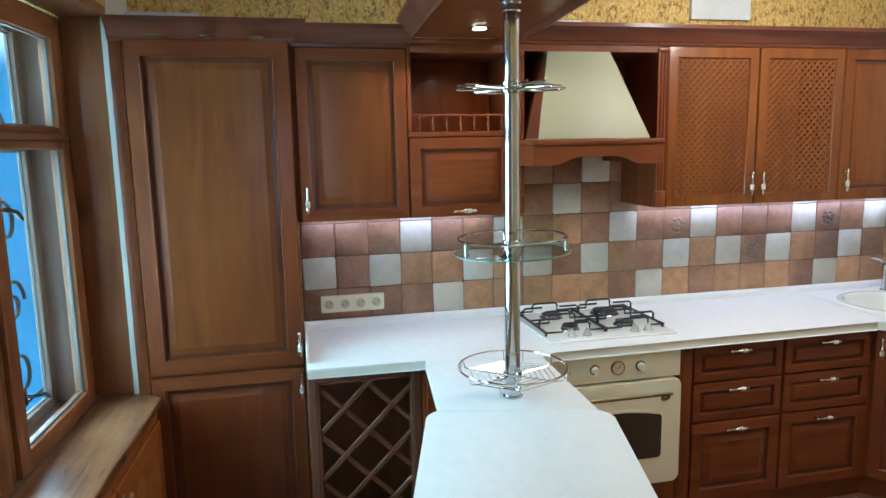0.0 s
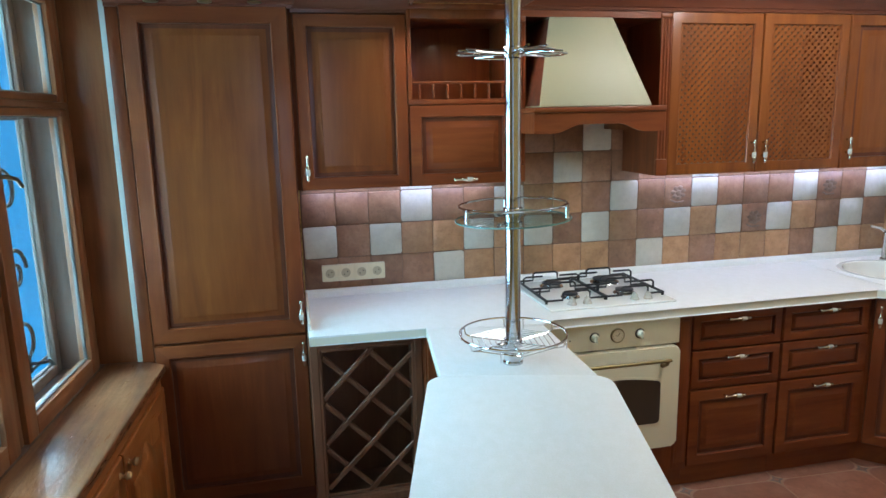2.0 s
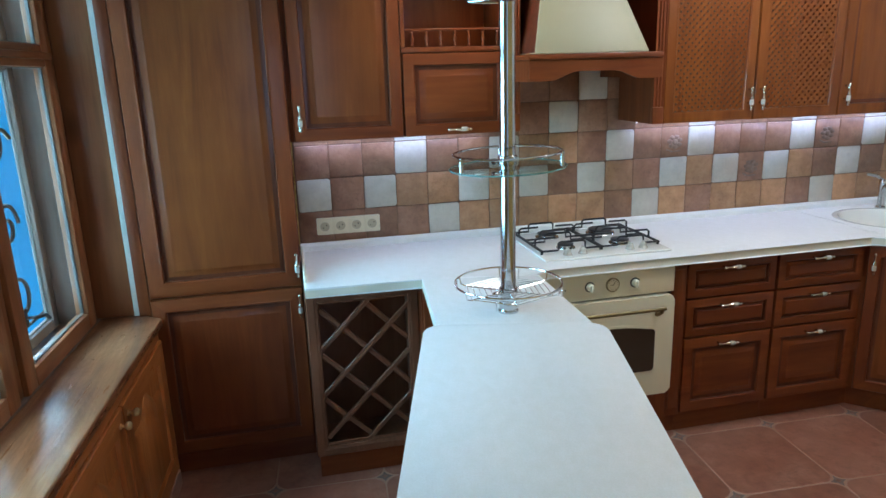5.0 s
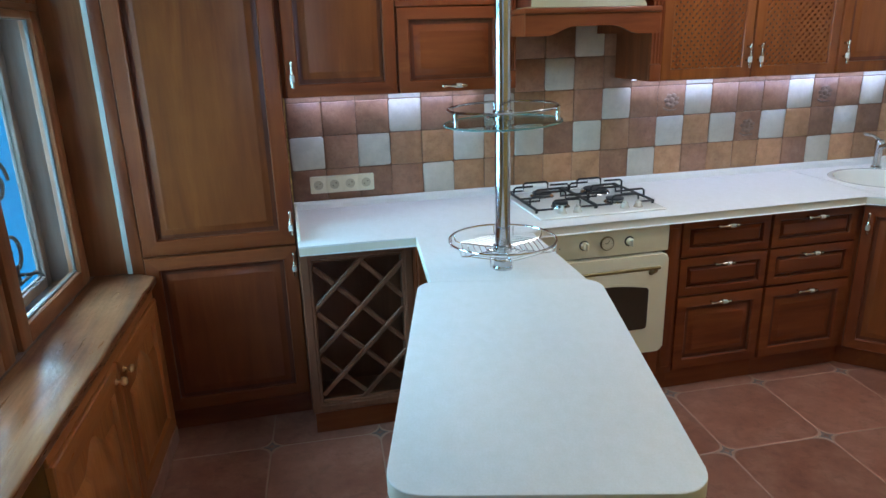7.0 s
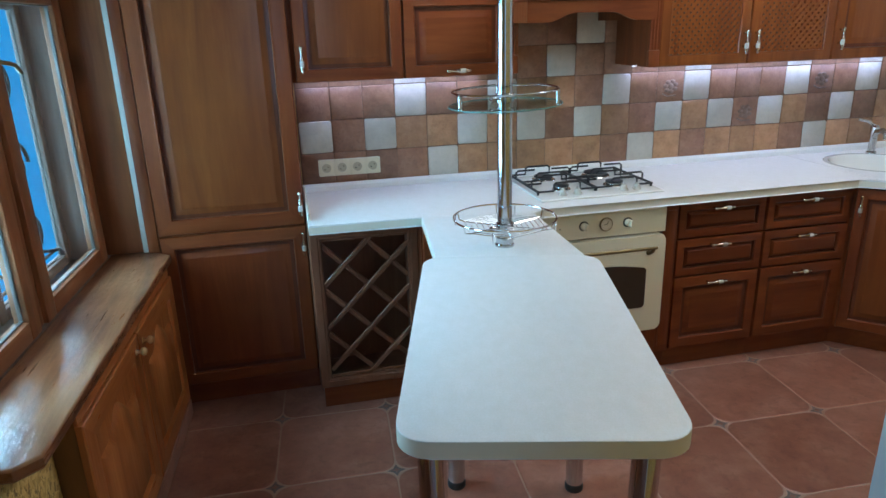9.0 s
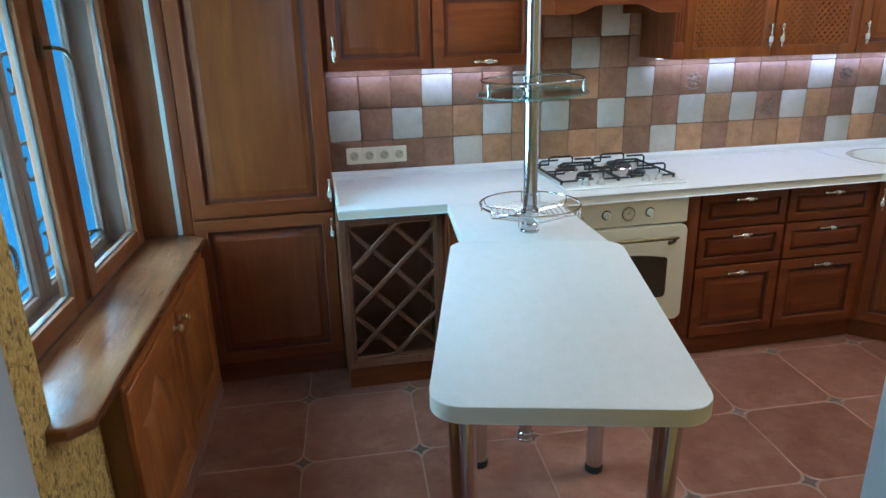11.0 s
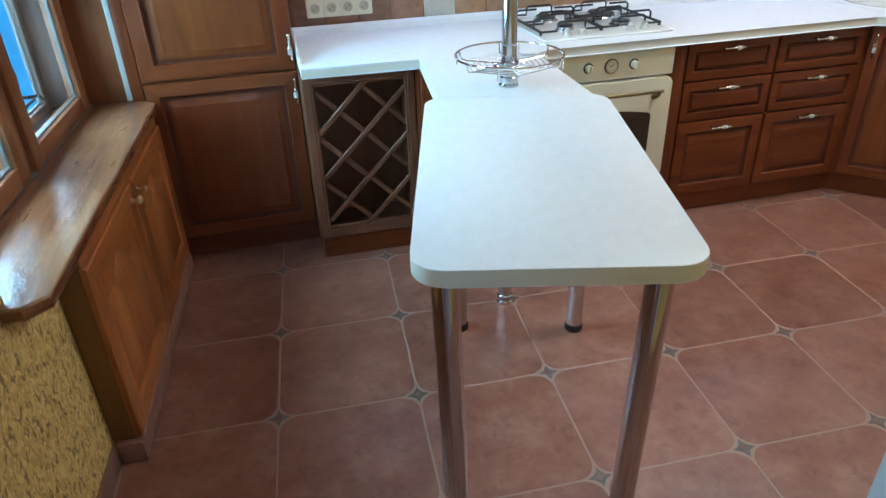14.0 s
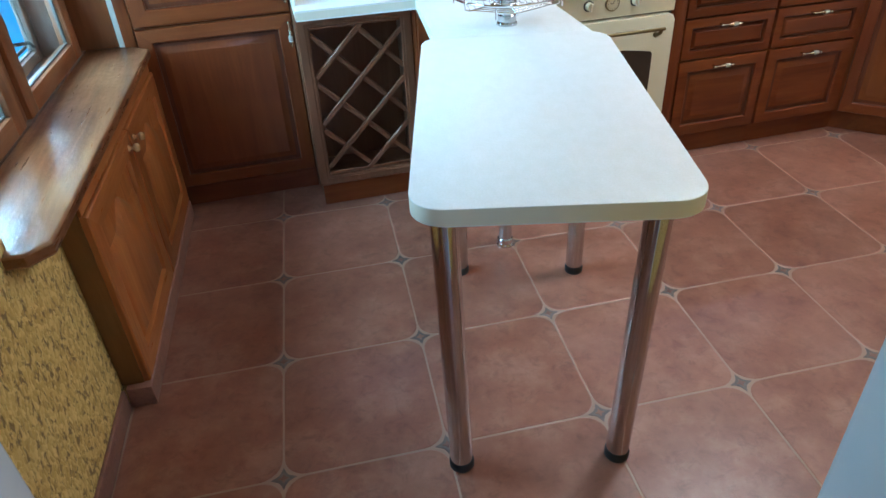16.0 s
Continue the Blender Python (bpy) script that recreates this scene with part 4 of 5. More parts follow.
clock = part("clock", bm, brass, oven, "round brass-rimmed clock")
bm = bmesh.new()
turned(bm, [(0.0255, 0), (0.0255, 0.001)], 28, pose(1.240, -0.6288, 0.762, 90, 0, 0))
part("dial", bm, dial_face, clock)
bm = bmesh.new()
for a, l in ((60, 0.016), (170, 0.012)):
    rod(bm, (1.240, -0.631, 0.762), (1.240 + l * math.cos(radians(a)), -0.631, 0.762 + l * math.sin(radians(a))), 0.0012, 6)
for i in range(12):
    a = radians(30 * i)
    rod(bm, (1.240 + 0.019 * math.cos(a), -0.6305, 0.762 + 0.019 * math.sin(a)), (1.240 + 0.023 * math.cos(a), -0.6305, 0.762 + 0.023 * math.sin(a)), 0.0009, 5)
part("pointers", bm, dark_plastic_and_shade, clock)
bm = bmesh.new()
turned(bm, [(0.003, 0), (0.003, 0.003)], 10, pose(1.03, -0.6215, 0.757, 90, 0, 0))
part("pilot_light", bm, dark_plastic_and_shade, oven)

# ---- drawers ----
for x0, x1 in ((1.601, 2.050), (2.0515, 2.508)):
    u = thing("drawer_unit", ((x0 + x1) / 2, -0.3, 0), "cherry base unit with three moulded drawers", "drawer unit", "base units")
    bm = bmesh.new()
    box(bm, x0, -0.560, 0.0, x1, -0.02, 0.0995)
    part("plinth", bm, cherry_h, u)
    bm = bmesh.new()
    box(bm, x0, -0.580, 0.100, x1, -0.02, 0.821)
    part("body", bm, cherry_v, u)
    for z0, z1, w in ((0.650, 0.817, 0.040), (0.468, 0.646, 0.040), (0.106, 0.464, 0.052)):
        d = front(u, x0 + 0.003, z0, x1 - 0.003, z1, -0.601, w, "drawer", mats=[cherry_h, cherry_h, glaze])
        handle(d, (x0 + x1) / 2 - 0.012, -0.601, z1 - 0.032, True)

# corner sink unit, set at 45 degrees
sinku = thing("sink_unit", (2.80, -0.45, 0), "cherry corner base unit set at an angle under the sink", "base unit", "base units")
bm = bmesh.new()
prism(bm, [(2.540, -0.558), (2.8200, -0.838), (3.38, -0.838), (3.38, -0.02), (2.5085, -0.02), (2.5085, -0.558)], 0.0, 0.0995)
part("plinth", bm, cherry_h, sinku)
bm = bmesh.new()
prism(bm, [(2.5085, -0.580), (2.531, -0.580), (2.832, -0.880), (3.40, -0.880), (3.40, -0.02), (2.5085, -0.02)], 0.100, 0.66)
part("body", bm, cherry_v, sinku)
bm = bmesh.new()
prism(bm, [(2.5085, -0.580), (2.531, -0.580), (2.575, -0.6235), (2.575, -0.45), (2.5085, -0.45)], 0.6605, 0.821)
part("corner_post", bm, cherry_v, sinku)
DIAG = pose(2.5225, -0.5915, 0, 0, 0, -45)
d = front(sinku, 0.010, 0.106, 0.420, 0.817, -0.018, m=DIAG)
handle(d, 0.036, -0.018, 0.735, m=DIAG)

# ---- worktop ----
worktop = thing("worktop", (1.2, -0.3, 0.82), "off-white laminate worktop running round the corner to the bar", "worktop")
bm = bmesh.new()
prism(bm, [(-0.008, -0.0025), (-0.008, -0.597), (0.440, -0.600), (0.8895, -0.689), (0.950, -0.640), (2.510, -0.622), (2.600, -0.7105), (2.600, -0.0025)], 0.822, 0.860, 0.006, 1)
part("slab", bm, [worktop_m, edge_m], worktop)
bm = bmesh.new()
prism(bm, [(0.4398, -0.6012), (0.386, -1.094), (0.866, -1.225), (0.8893, -0.6902)], 0.822, 0.860, 0.004, 1)
part("bar_slab", bm, [worktop_m, edge_m], worktop)
# corner slab with a round opening for the sink
bm = bmesh.new()
loops = []
for z in (0.822, 0.860):
    ring = [bm.verts.new((x, y, z)) for x, y in ((2.6004, -0.0025), (2.6004, -0.7108), (2.840, -0.948), (3.405, -0.948), (3.405, -0.0025))]
    hole = [bm.verts.new((p[0], p[1], z)) for p in circle((2.885, -0.345, 0), 0.231, 48)]
    es = [bm.edges.new((r[i], r[(i + 1) % len(r)])) for r in (ring, hole) for i in range(len(r))]
    bmesh.ops.triangle_fill(bm, use_beauty=True, use_dissolve=False, edges=es)
    loops.append((ring, hole))
for a, b in zip(*loops):
    for i in range(len(a)):
        bm.faces.new((a[i], a[(i + 1) % len(a)], b[(i + 1) % len(a)], b[i]))
part("corner_slab", bm, worktop_m, worktop)
bm = bmesh.new()
prof = [(-0.003, 0.8605), (-0.020, 0.8605), (-0.018, 0.882), (-0.010, 0.896), (-0.003, 0.896)]
a = [bm.verts.new((-0.007, y, z)) for y, z in prof]
b = [bm.verts.new((3.40, y, z)) for y, z in prof]
bm.faces.new(a), bm.faces.new(b[::-1])
for i in range(5):
    bm.faces.new((a[i], a[(i + 1) % 5], b[(i + 1) % 5], b[i]))
solid("upstand", bm, worktop_m, "white sealing strip along the back of the worktop", "trim", "structure", smooth=False)
bm = bmesh.new()
box(bm, -0.0075, -0.52, 0.8605, 0.004, -0.0205, 0.892, 0.004)
solid("end_strip", bm, edge_m, "cream sealing strip against the tall cupboard", "trim", "structure")

sink = thing("sink", (2.88, -0.36, 0.86), "white round inset sink in the worktop corner", "sink")
bm = bmesh.new()
prof = [(0.226, 0.0006), (0.224, 0.0025), (0.214, 0.0035), (0.204, 0.002), (0.198, -0.010), (0.188, -0.09), (0.170, -0.13), (0.130, -0.15), (0.035, -0.156)]
turned(bm, [(r * 1.12, z) for r, z in prof], 48, pose(2.885, -0.345, 0.860))
bm.faces.ensure_lookup_table()
bmesh.ops.delete(bm, geom=[f for f in bm.faces if len(f.verts) == 48 and f.calc_center_median().z > 0.85], context="FACES")
part("basin", bm, hob_white, sink)
bm = bmesh.new()
turned(bm, [(0.036, 0), (0.036, 0.003), (0.028, 0.004), (0.024, 0.001)], 28, pose(2.885, -0.345, 0.7045))
part("drain", bm, steel, sink)
tap = thing("tap", (3.045, -0.13, 0.86), "chrome mixer tap beside the sink", "tap")
bm = bmesh.new()
turned(bm, [(0.026, 0.0005), (0.026, 0.010), (0.019, 0.016), (0.019, 0.10), (0.022, 0.11), (0.022, 0.145), (0.014, 0.155)], 20, pose(3.045, -0.130, 0.860))
part("body", bm, steel, tap)
bm = bmesh.new()
tube(bm, [(3.045, -0.130, 0.94), (3.022, -0.165, 0.985), (2.990, -0.235, 1.005), (2.968, -0.280, 0.990), (2.965, -0.287, 0.965)], 0.012, 10)
part("spout", bm, steel, tap)
bm = bmesh.new()
tube(bm, [(3.045, -0.130, 1.01), (3.010, -0.115, 1.035), (2.968, -0.095, 1.045)], 0.008, 8)
part("lever", bm, steel, tap)

# ---- hob ----
hob = thing("gas_hob", (1.26, -0.3, 0.86), "white enamelled gas hob with black pan supports", "hob")
bm = bmesh.new()
pl = [(0.975, -0.545), (1.553, -0.545), (1.553, -0.062), (0.975, -0.062)]
prism(bm, pl, 0.8605, 0.870, 0.004)
part("plate", bm, hob_white, hob)
for x, y, r in ((1.130, -0.165, 0.045), (1.135, -0.375, 0.034), (1.400, -0.165, 0.056), (1.395, -0.375, 0.040)):
    bm = bmesh.new()
    turned(bm, [(r * 1.25, 0), (r * 1.2, 0.004), (r * 0.8, 0.006), (r * 0.8, 0.012), (r, 0.014), (r, 0.020), (r * 0.7, 0.023)], 28, pose(x, y, 0.870), [0, 0, 0, 1, 1, 1])
    part("burner", bm, [steel, iron], hob, "gas burner with black cap")
for x in (1.095, 1.165, 1.385, 1.448):
    bm = bmesh.new()
    turned(bm, [(0.020, 0), (0.019, 0.006), (0.015, 0.010), (0.014, 0.022), (0.011, 0.025)], 20, pose(x, -0.490, 0.870))
    box(bm, x - 0.003, -0.503, 0.893, x + 0.003, -0.477, 0.902, 0.002)
    part("knob", bm, porcelain, hob, "white tap knob")
for x0, x1 in ((0.992, 1.263), (1.268, 1.537)):
    bm = bmesh.new()
    y0, y1, z, zt = -0.462, -0.085, 0.884, 0.920
    r = 0.0048
    cx = (x0 + x1) / 2
    for xx in (x0, x1):
        rod(bm, (xx, y0, z), (xx, y1, z), 0.0062, 8)
        for yy in (y0 + 0.006, y1 - 0.006):
            rod(bm, (xx, yy, 0.8702), (xx, yy, z), 0.006, 8)
    # wire hoops before and behind each burner, and one finger from each side
    for yy in (y0 + 0.004, -0.302, -0.245, y1 - 0.004):
        w = 0.062
        tube(bm, [(x0, yy, z), (cx - w, yy, z), (cx - w, yy, zt - 0.008), (cx - w + 0.010, yy, zt), (cx + w - 0.010, yy, zt), (cx + w, yy, zt - 0.008), (cx + w, yy, z), (x1, yy, z)], r, 8)
    for yy in (-0.375, -0.165):
        for a, q in ((x0, 1), (x1, -1)):
            tube(bm, [(a, yy, z), (a, yy, zt - 0.008), (a + q * 0.010, yy, zt), (a + q * 0.092, yy, zt)], r, 8)
    part("pan_support", bm, iron, hob, "black iron pan support")

# ---- sockets ----
sockets = thing("socket_block", (0.219, 0.0, 0.969), "cream block of four wall sockets on the tiles", "socket")
bm = bmesh.new()
plate(bm, rounded(0.074, 0.930, 0.364, 1.007, 0.005), -0.0105, 0.0005, 0.003)
part("frame", bm, socket_cream, sockets)
for i in range(4):
    cx = 0.1105 + 0.0722 * i
    bm = bmesh.new()
    plate(bm, rounded(cx - 0.0345, 0.9325, cx + 0.0345, 1.0045, 0.004), -0.0150, -0.0100, 0.0025)
    s = part("socket", bm, socket_cream, sockets)
    # The recess's shading is put into the ring's darker colour; holes are dark discs.
    bm = bmesh.new()
    turned(bm, [(0.0215, 0), (0.0210, 0.0012), (0.0185, 0.0010), (0.0180, 0.0004)], 28, pose(cx, -0.0147, 0.9685, 90, 0, 0))
    part("ring", bm, material("recess_shade", (0.50, 0.44, 0.30), 0.4), s)
    bm = bmesh.new()
    for q in (-0.0095, 0.0095):
        turned(bm, [(0.0028, 0), (0.0028, 0.0006)], 10, pose(cx + q * 0.8, -0.0153, 0.9685 + q * 0.6, 90, 0, 0))
    part("holes", bm, dark_plastic_and_shade, s)

# ---- white grille on the wall and things on the cupboards ----
vent = thing("wall_vent", (2.07, 0.0, 2.26), "plain white ventilation plate high on the papered wall", "vent")
bm = bmesh.new()
box(bm, 1.905, -0.012, 2.262, 2.232, 0.0095, 2.50, 0.004)
part("plate", bm, white_paint, vent)
bm = bmesh.new()
box(bm, -0.625, -0.17, 2.1505, -0.350, -0.09, 2.212, 0.006)
solid("white_carton", bm, lilac, "flat white plastic box lying on the tall cupboard", "box")
bm = bmesh.new()
box(bm, 1.09, -0.24, 2.1585, 1.235, -0.14, 2.2015, 0.004)
solid("white_carton", bm, lilac, "flat white plastic box lying on the cupboard top", "box")
bm = bmesh.new()
box(bm, 0.897, -0.314, 2.0855, 1.5595, 0.003, 2.158)
part("top_board", bm, cherry_d, hood)

# ---- breakfast bar table ----
TABLE = pose(0.4905, -1.672, 0, 0, 0, -14.9)
bar = thing("bar_table", TABLE, "white laminate bar table on four chrome legs", "table")
HW, HL, R = 0.285, 0.525, 0.070
out = []
for cx, cy, a0 in ((HW - R, -HL + R, -90), (HW - R, HL - R, 0), (-HW + R, HL - R, 90), (-HW + R, -HL + R, 180)):
    for i in range(9):
        a = radians(a0 + 90 * i / 8)
        out.append((cx + R * math.cos(a), cy + R * math.sin(a)))
bm = bmesh.new()
prism(bm, out, 0.823, 0.862, 0.002, 1)
part("tabletop", bm, [worktop_m, edge_m], bar, "off-white laminate top with cream edging", frame_m=TABLE)
for x, y, lean in ((0.186, -2.018, -1.15), (0.592, -2.107, 1.15), (0.826, -1.297, 0.0), (0.424, -1.172, 0.0)):
    at = pose(x, y, 0) @ pose(0, 0, 0, 0, lean, -14.9)
    bm = bmesh.new()
    turned(bm, [(0.0295, 0.030), (0.0300, 0.034), (0.0300, 0.815)], 32, at)
    leg = part("leg", bm, chrome, bar, "polished chrome tube leg")
    bm = bmesh.new()
    turned(bm, [(0.030, 0.0), (0.0325, 0.004), (0.0325, 0.022), (0.029, 0.0298)], 32, at)
    part("foot", bm, rubber, leg, "black plastic foot")
    bm = bmesh.new()
    turned(bm, [(0.045, 0.8155), (0.045, 0.8225)], 24, at)
    part("mount", bm, steel, leg)

# ---- bar pole with its three rings ----
PX, PY = 0.645, -1.048
pole = thing("bar_pole", (PX, PY, 0.0), "chrome bar pole with glass rack, glass shelf and wire basket", "bar pole")
bm = bmesh.new()
turned(bm, [(0.025, 0.002), (0.025, 2.1075)], 36, pose(PX, PY, 0))
part("tube", bm, chrome, pole)
for z, up in ((0.0, 1), (0.8602, 1), (2.1078, -1)):
    bm = bmesh.new()
    turned(bm, [(0.034, 0), (0.034, 0.006), (0.030, 0.012), (0.030, 0.030), (0.0255, 0.034)], 32, pose(PX, PY, z, 0 if up > 0 else 180, 0, 0))
    part("flange", bm, chrome, pole)


def collar(parent, z, h=0.03):
    bm = bmesh.new()
    turned(bm, [(0.0255, -h / 2), (0.031, -h / 2 + 0.003), (0.031, h / 2 - 0.003), (0.0255, h / 2)], 28, pose(PX, PY, z))
    turned(bm, [(0.006, 0), (0.006, 0.016), (0.009, 0.018), (0.009, 0.026)], 12, pose(PX - 0.030, PY - 0.012, z, 0, -90, 20))
    part("collar", bm, chrome, parent)


# top: stemware rack of wire lobes lying in one plane
bm = bmesh.new()
turned(bm, [(0.0255, -0.018), (0.031, -0.015), (0.031, 0.015), (0.0255, 0.018)], 28, pose(PX, PY, 1.852))
top_rack = part("glass_rack", bm, chrome, pole, "chrome wire rack for stemmed glasses")
LOBE = [(0.028, 0.014), (0.080, 0.026), (0.150, 0.062), (0.172, 0.050), (0.186, 0.0), (0.172, -0.050), (0.150, -0.062), (0.080, -0.026), (0.028, -0.014)]
for a, k in ((8, 0.92), (98, 0.95), (188, 0.98), (278, 0.95)):
    bm = bmesh.new()
    tube(bm, [(u * k if u > 0.03 else u, v, 0) for u, v in LOBE], 0.0034, 8)
    part("wire_lobe", bm, chrome, top_rack, frame_m=pose(PX, PY, 1.848, 0, 0, a))
    for side in (-1, 1):
        bm = bmesh.new()
        tube(bm, [(0.029, side * 0.007, 0), (0.09 * k, side * 0.012, 0.002), (0.170 * k, side * 0.030, 0.003)], 0.0030, 8)
        part("wire_finger", bm, chrome, top_rack, frame_m=pose(PX, PY, 1.856, 0, 0, a))
# middle: round glass shelf with a rail, hanging a little askew
ASKEW = pose(PX, PY, 1.36, 0, -1.6, 0) @ pose(-PX, -PY, -1.36)
bm = bmesh.new()
turned(bm, [(0.183, 0), (0.1831, 0.006)], 64, pose(PX, PY, 1.339))
mid = part("glass_shelf", bm, shelf_glass, pole, "round clear glass shelf", frame_m=ASKEW)
bm = bmesh.new()
tube(bm, circle((PX, PY, 1.342), 0.184, 64), 0.0026, 8, True)
part("glass_edge", bm, rim_glass, mid, "greenish polished glass edge", frame_m=ASKEW)
bm = bmesh.new()
tube(bm, circle((PX, PY, 1.388), 0.171, 56), 0.0038, 8, True)
part("rail", bm, chrome, mid, frame_m=ASKEW)
for a in (80, 197, 330):
    bm = bmesh.new()
    x, y = PX + 0.171 * math.cos(radians(a)), PY + 0.171 * math.sin(radians(a))
    turned(bm, [(0.008, 0), (0.0065, 0.004), (0.0065, 0.040), (0.008, 0.0445)], 12, pose(x, y, 1.3452))
    part("rail_post", bm, chrome, mid, frame_m=ASKEW)
collar(mid, 1.364, 0.032)
collar(mid, 1.324, 0.022)
# bottom: shallow wire basket, its floor of spokes with bowed ribs between them
bm = bmesh.new()
tube(bm, circle((PX, PY, 0.961), 0.176, 56), 0.0036, 8, True)
basket = part("wire_basket", bm, wire_chrome, pole, "round chrome wire basket with a web-patterned floor")
for q in range(6):
    at = pose(PX, PY, 0, 0, 0, 60 * q + 22)
    bm = bmesh.new()
    tube(bm, [(0.028, 0, 0.930), (0.150, 0, 0.930), (0.170, 0, 0.936), (0.176, 0, 0.961)], 0.0026, 6)
    part("spoke", bm, wire_chrome, basket, frame_m=at)
    for i in range(6):
        r = 0.044 + 0.0215 * i
        bm = bmesh.new()
        tube(bm, [(r * k * math.cos(radians(a)), r * k * math.sin(radians(a)), 0.9325) for a, k in ((0, 1), (8, 0.93), (18, 0.885), (30, 0.87), (42, 0.885), (52, 0.93), (60, 1))], 0.0015, 6)
        part("rib", bm, wire_chrome, basket, frame_m=at)
for a in (60, 150, 240, 330):
    bm = bmesh.new()
    tube(bm, [(0.176, 0, 0.961), (0.176, 0, 0.922)], 0.0026, 6)
    part("prong", bm, wire_chrome, basket, frame_m=pose(PX, PY, 0, 0, 0, a))
collar(basket, 0.930, 0.03)

# ---- added ceiling lamp, out of view ----
cl = thing("unseen_pendant", (1.95, -1.20, 2.65), "plain pendant stem, unseen, added to carry the overhead light", "lamp")
bm = bmesh.new()
turned(bm, [(0.05, 0), (0.05, 0.012), (0.012, 0.03), (0.004, 0.04), (0.004, 0.20)], 20, pose(1.95, -1.20, 2.6495, 180, 0, 0))
part("stem", bm, brass, cl)

# ---- wall tiles ----
def clay_tile(name, w, h, r, t, wobble, seed):
    """A thick hand-made tile: wavy edges, round corners, face dropping at the rim. Face at y = 0."""
    rnd = random.Random(seed)
    pts = []
    for cx, cz, a0 in ((w / 2 - r, -h / 2 + r, -90), (w / 2 - r, h / 2 - r, 0), (-w / 2 + r, h / 2 - r, 90), (-w / 2 + r, -h / 2 + r, 180)):
        for i in range(3):
            a = radians(a0 + 45 * i)
            pts.append((cx + r * math.cos(a) + rnd.uniform(-wobble, wobble), cz + r * math.sin(a) + rnd.uniform(-wobble, wobble)))
    bm = bmesh.new()
    k = len(pts)
    base = [bm.verts.new((x, t, z)) for x, z in pts]
    rim = [bm.verts.new((x, 0.0022, z)) for x, z in pts]
    face = [bm.verts.new((x * 0.968, 0.0, z * 0.968)) for x, z in pts]
    for a, b in ((base, rim), (rim, face)):
        for i in range(k):
            bm.faces.new((a[i], a[(i + 1) % k], b[(i + 1) % k], b[i]))
    bm.faces.new(face)
    bmesh.ops.recalc_face_normals(bm, faces=bm.faces)
    me = bpy.data.meshes.new(name)
    bm.to_mesh(me)
    bm.free()
    me.polygons.foreach_set("use_smooth", [True] * len(me.polygons))
    me.set_sharp_from_angle(angle=radians(50))
    return me


TILES = {}
for key, m in (("b", tile_brown), ("t", tile_tan), ("w", tile_white)):
    TILES[key] = []
    for k in range(4):
        me = clay_tile("wall_tile", *((0.1468, 0.1468, 0.010) if key == "w" else (0.1478, 0.1478, 0.005)), 0.0038, 0.0014, k)
        me.materials.append(m)
        TILES[key].append(me)
# rows from the top down, two of them inside the hood's recess; d marks a moulded tile
ROWS = {-2: "       bbwbb", -1: "       bwbbb", 0: "bbbwbbwttbwbdwbbbwdbwbb", 1: "wbwttwtwbwtbwtwdwtbwbtb", 2: "bbbbwtttttbwtbtttbwtttb"}
pick = random.Random(5)
for row, text in ROWS.items():
    for c, ch in enumerate(text):
        if ch == " ":
            continue
        me = TILES["b" if ch == "d" else ch][pick.randrange(4)]
        ob = new("wall_tile", me)
        ob.parent = wall_back
        ob.matrix_basis = pose(0.15 * c + 0.075, pick.uniform(-0.0005, 0.0012), 1.337 - 0.15 * row - 0.075, pick.uniform(-0.5, 0.5), pick.choice((0, 180)) + pick.uniform(-0.4, 0.4), pick.uniform(-0.5, 0.5))
        if ch == "d":
            bm = bmesh.new()
            x, z = 0.15 * c + 0.075, 1.337 - 0.15 * row - 0.075
            for i in range(7):
                a = radians(360 * i / 7 + 20)
                bmesh.ops.create_icosphere(bm, subdivisions=1, radius=0.017, matrix=pose(x + 0.028 * math.cos(a), -0.001, z + 0.026 * math.sin(a)) @ Matrix.Diagonal((1.0, 0.35, 0.7, 1)))
            bmesh.ops.create_icosphere(bm, subdivisions=2, radius=0.016, matrix=pose(x, -0.002, z) @ Matrix.Diagonal((1, 0.4, 1, 1)))
            tube(bm, [(x - 0.045, -0.001, z - 0.035), (x - 0.015, -0.003, z - 0.048), (x + 0.03, -0.001, z - 0.045)], 0.004, 6)
            part("relief", bm, relief_m, wall_back, "moulded fruit relief on a tile")

# strip of tile closing the gap under the wall cupboards
for c in range(23):
    ch = ROWS[0][c]
    if 6 <= c <= 10:
        continue
    bm = bmesh.new()
    x = 0.15 * c
    box(bm, x + 0.002, 0.0005, 1.3395, x + 0.148, 0.0038, 1.3849, 0.001, 1)
    part("tile_strip", bm, {"w": tile_white}.get(ch, tile_brown), wall_back)

# ---- floor tiles ----
EX, EY, O = Vector((0.4485, -0.0170)), Vector((0.0300, 0.4585)), Vector((0.196, -1.485))


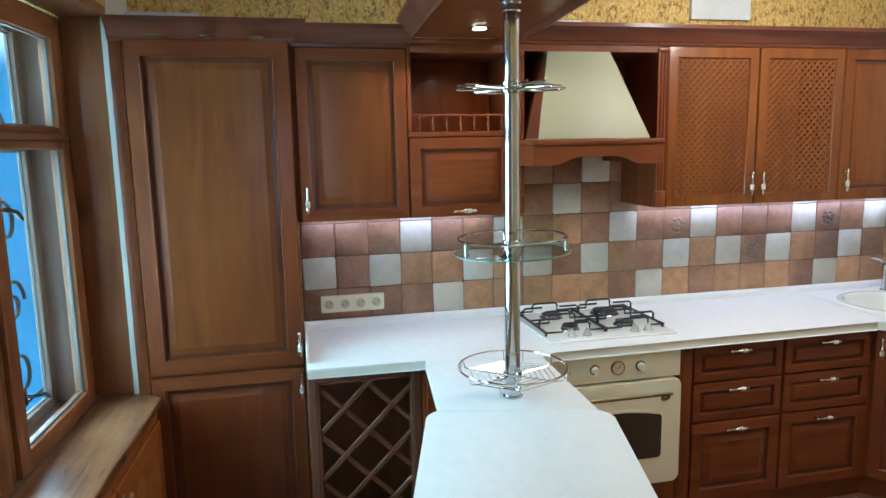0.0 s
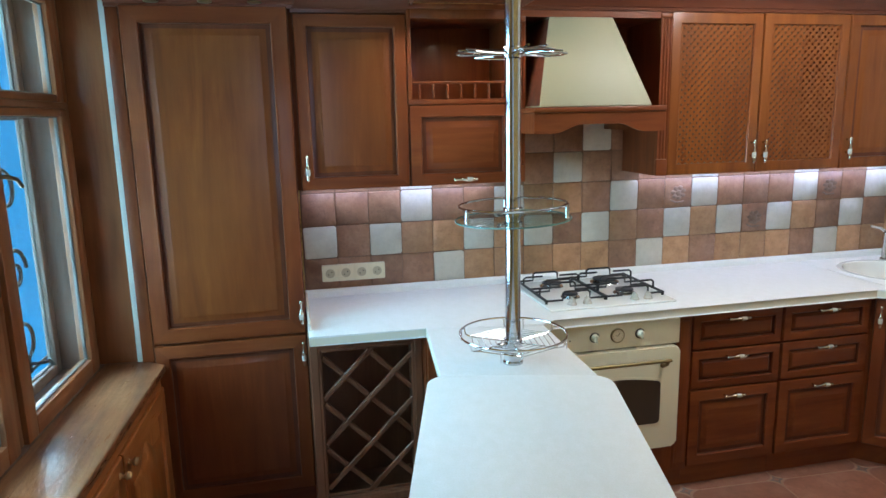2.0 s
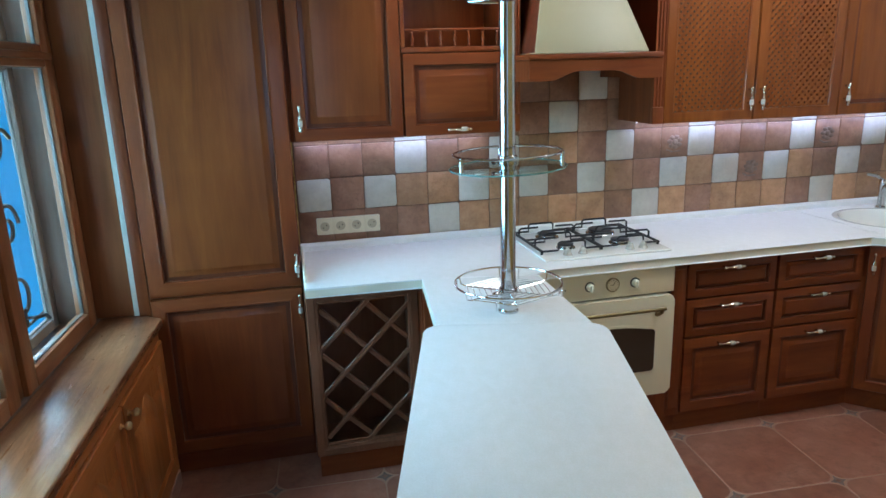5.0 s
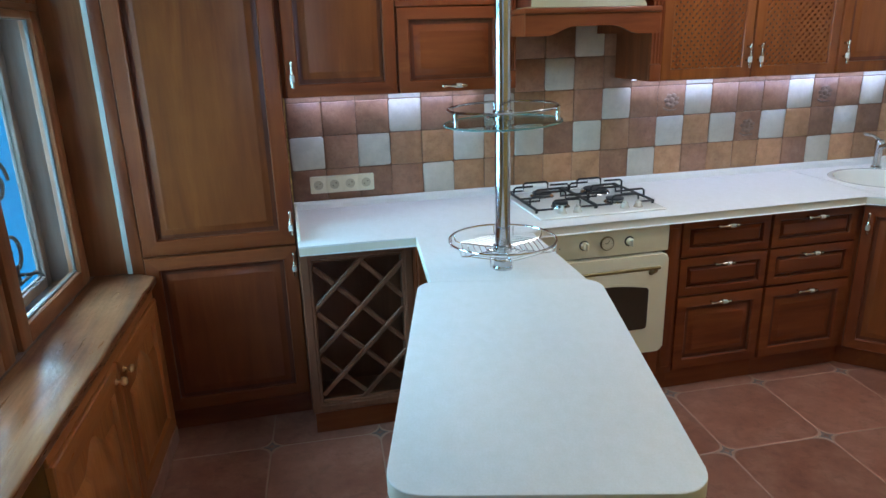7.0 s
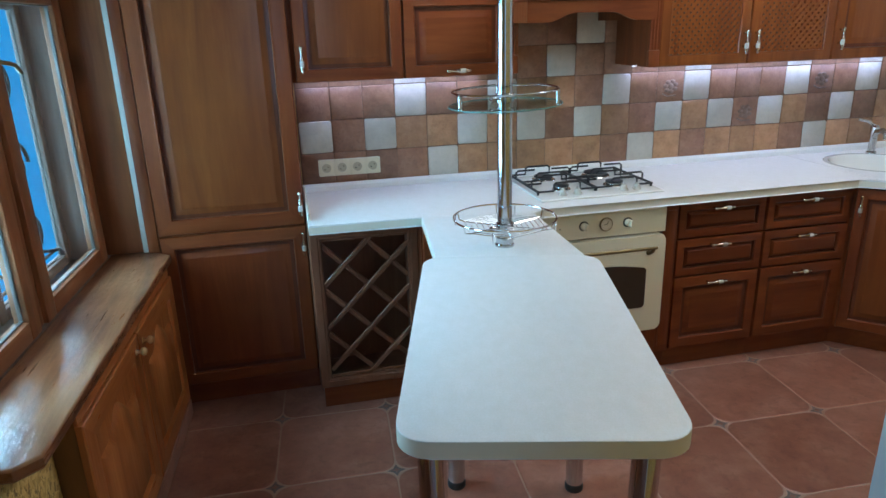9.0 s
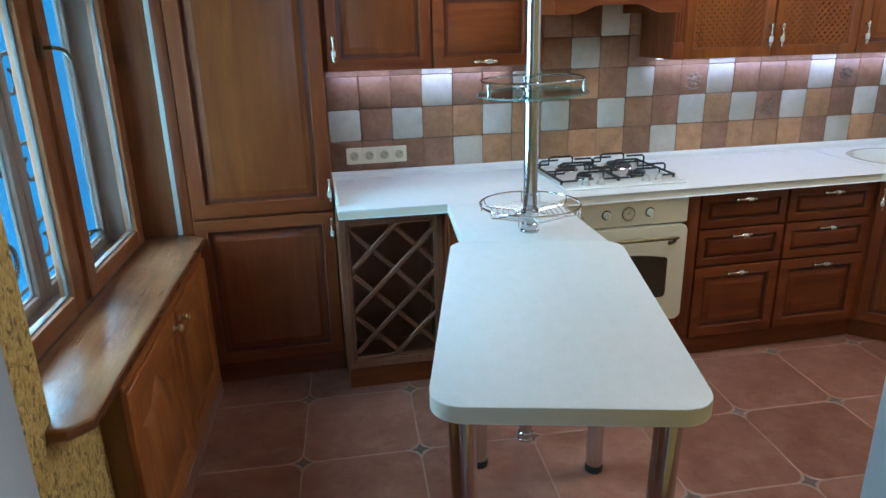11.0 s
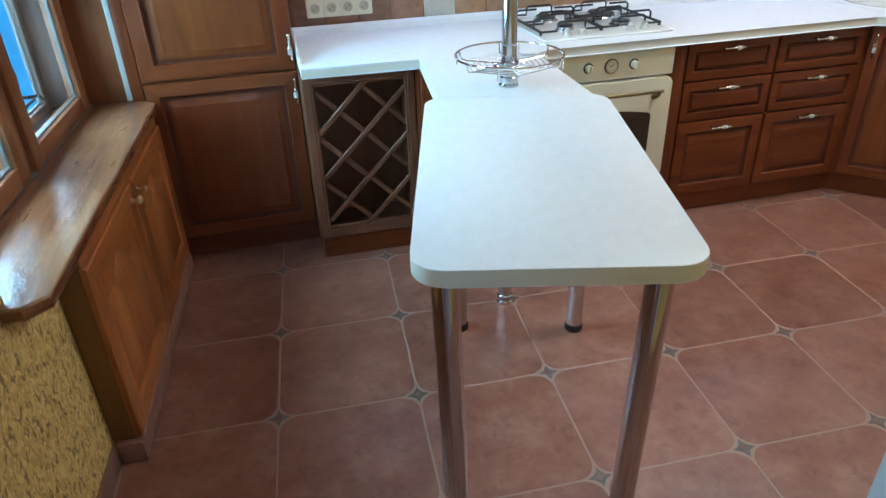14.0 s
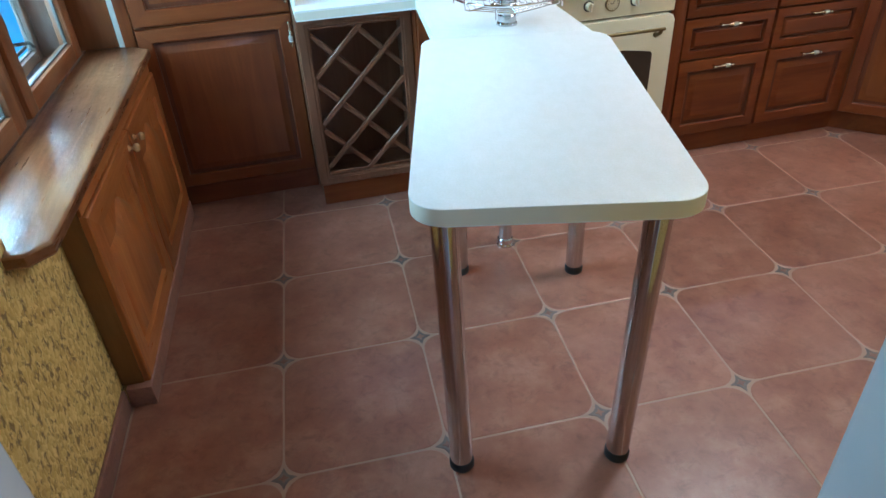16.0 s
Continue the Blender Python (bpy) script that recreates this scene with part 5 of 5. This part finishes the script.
def floor_piece(name, pts, z0, z1, m):
    bm = bmesh.new()
    k = len(pts)
    lo = [bm.verts.new((*p, z0)) for p in pts]
    hi = [bm.verts.new((*p, z1 - 0.0012)) for p in pts]
    c = sum((Vector(p) for p in pts), Vector((0, 0))) / k
    top = [bm.verts.new((*(c + (Vector(p) - c) * 0.988), z1)) for p in pts]
    for a, b in ((lo, hi), (hi, top)):
        for i in range(k):
            bm.faces.new((a[i], a[(i + 1) % k], b[(i + 1) % k], b[i]))
    bm.faces.new(top)
    bmesh.ops.recalc_face_normals(bm, faces=bm.faces)
    me = bpy.data.meshes.new(name)
    bm.to_mesh(me)
    bm.free()
    me.materials.append(m)
    return me


CUT, GAP = 0.135, 0.0068
unit = []
# a square in units of the grid whose corners are drawn in by a round sweep
for qx, qy in ((1, 0), (1, 1), (0, 1), (0, 0)):
    px, py = (qx - 0.5) * (1 - 2 * GAP), (qy - 0.5) * (1 - 2 * GAP)
    sx, sy = (1 if qx else -1), (1 if qy else -1)
    cx, cy = px - sx * CUT, py - sy * CUT
    start = {(1, 0): -90, (1, 1): 0, (0, 1): 90, (0, 0): 180}[(qx, qy)]
    for i in range(7):
        a = radians(start + 15 * i)
        unit.append((cx + CUT * math.cos(a), cy + CUT * math.sin(a)))
tile_me = floor_piece("floor_tile", [tuple(EX * x + EY * y) for x, y in unit], -0.003, 0.0, floor_clay)
star = []
for i in range(4):
    a = radians(90 * i)
    tip, nxt = Vector((math.cos(a), math.sin(a))) * 0.078, Vector((math.cos(a + math.pi / 2), math.sin(a + math.pi / 2))) * 0.078
    for j in range(4):
        k = j / 4
        p = tip.lerp(nxt, k)
        star.append(tuple(p * (1 - 1.30 * k * (1 - k))))
star_me = floor_piece("floor_star", [tuple(EX * x + EY * y) for x, y in star], -0.003, 0.0, star_m)
core_me = floor_piece("star_centre", [tuple(EX * x * 0.42 + EY * y * 0.42) for x, y in star], -0.001, 0.0012, skirt_m)
for i in range(-4, 8):
    for j in range(-4, 4):
        c = O + EX * (i + 0.5) + EY * (j + 0.5)
        if -0.85 < c.x < 3.35 and -3.1 < c.y < -0.1 and (c.x < 1.2 or c.y > -2.95):
            ob = new("floor_tile", tile_me)
            ob.parent, ob.location = floor, (c.x, c.y, 0)
        c = O + EX * i + EY * j
        if -0.75 < c.x < 3.3 and -2.8 < c.y < -0.2:
            for me, nm in ((star_me, "floor_star"), (core_me, "star_centre")):
                ob = new(nm, me)
                ob.parent, ob.location = floor, (c.x, c.y, 0)
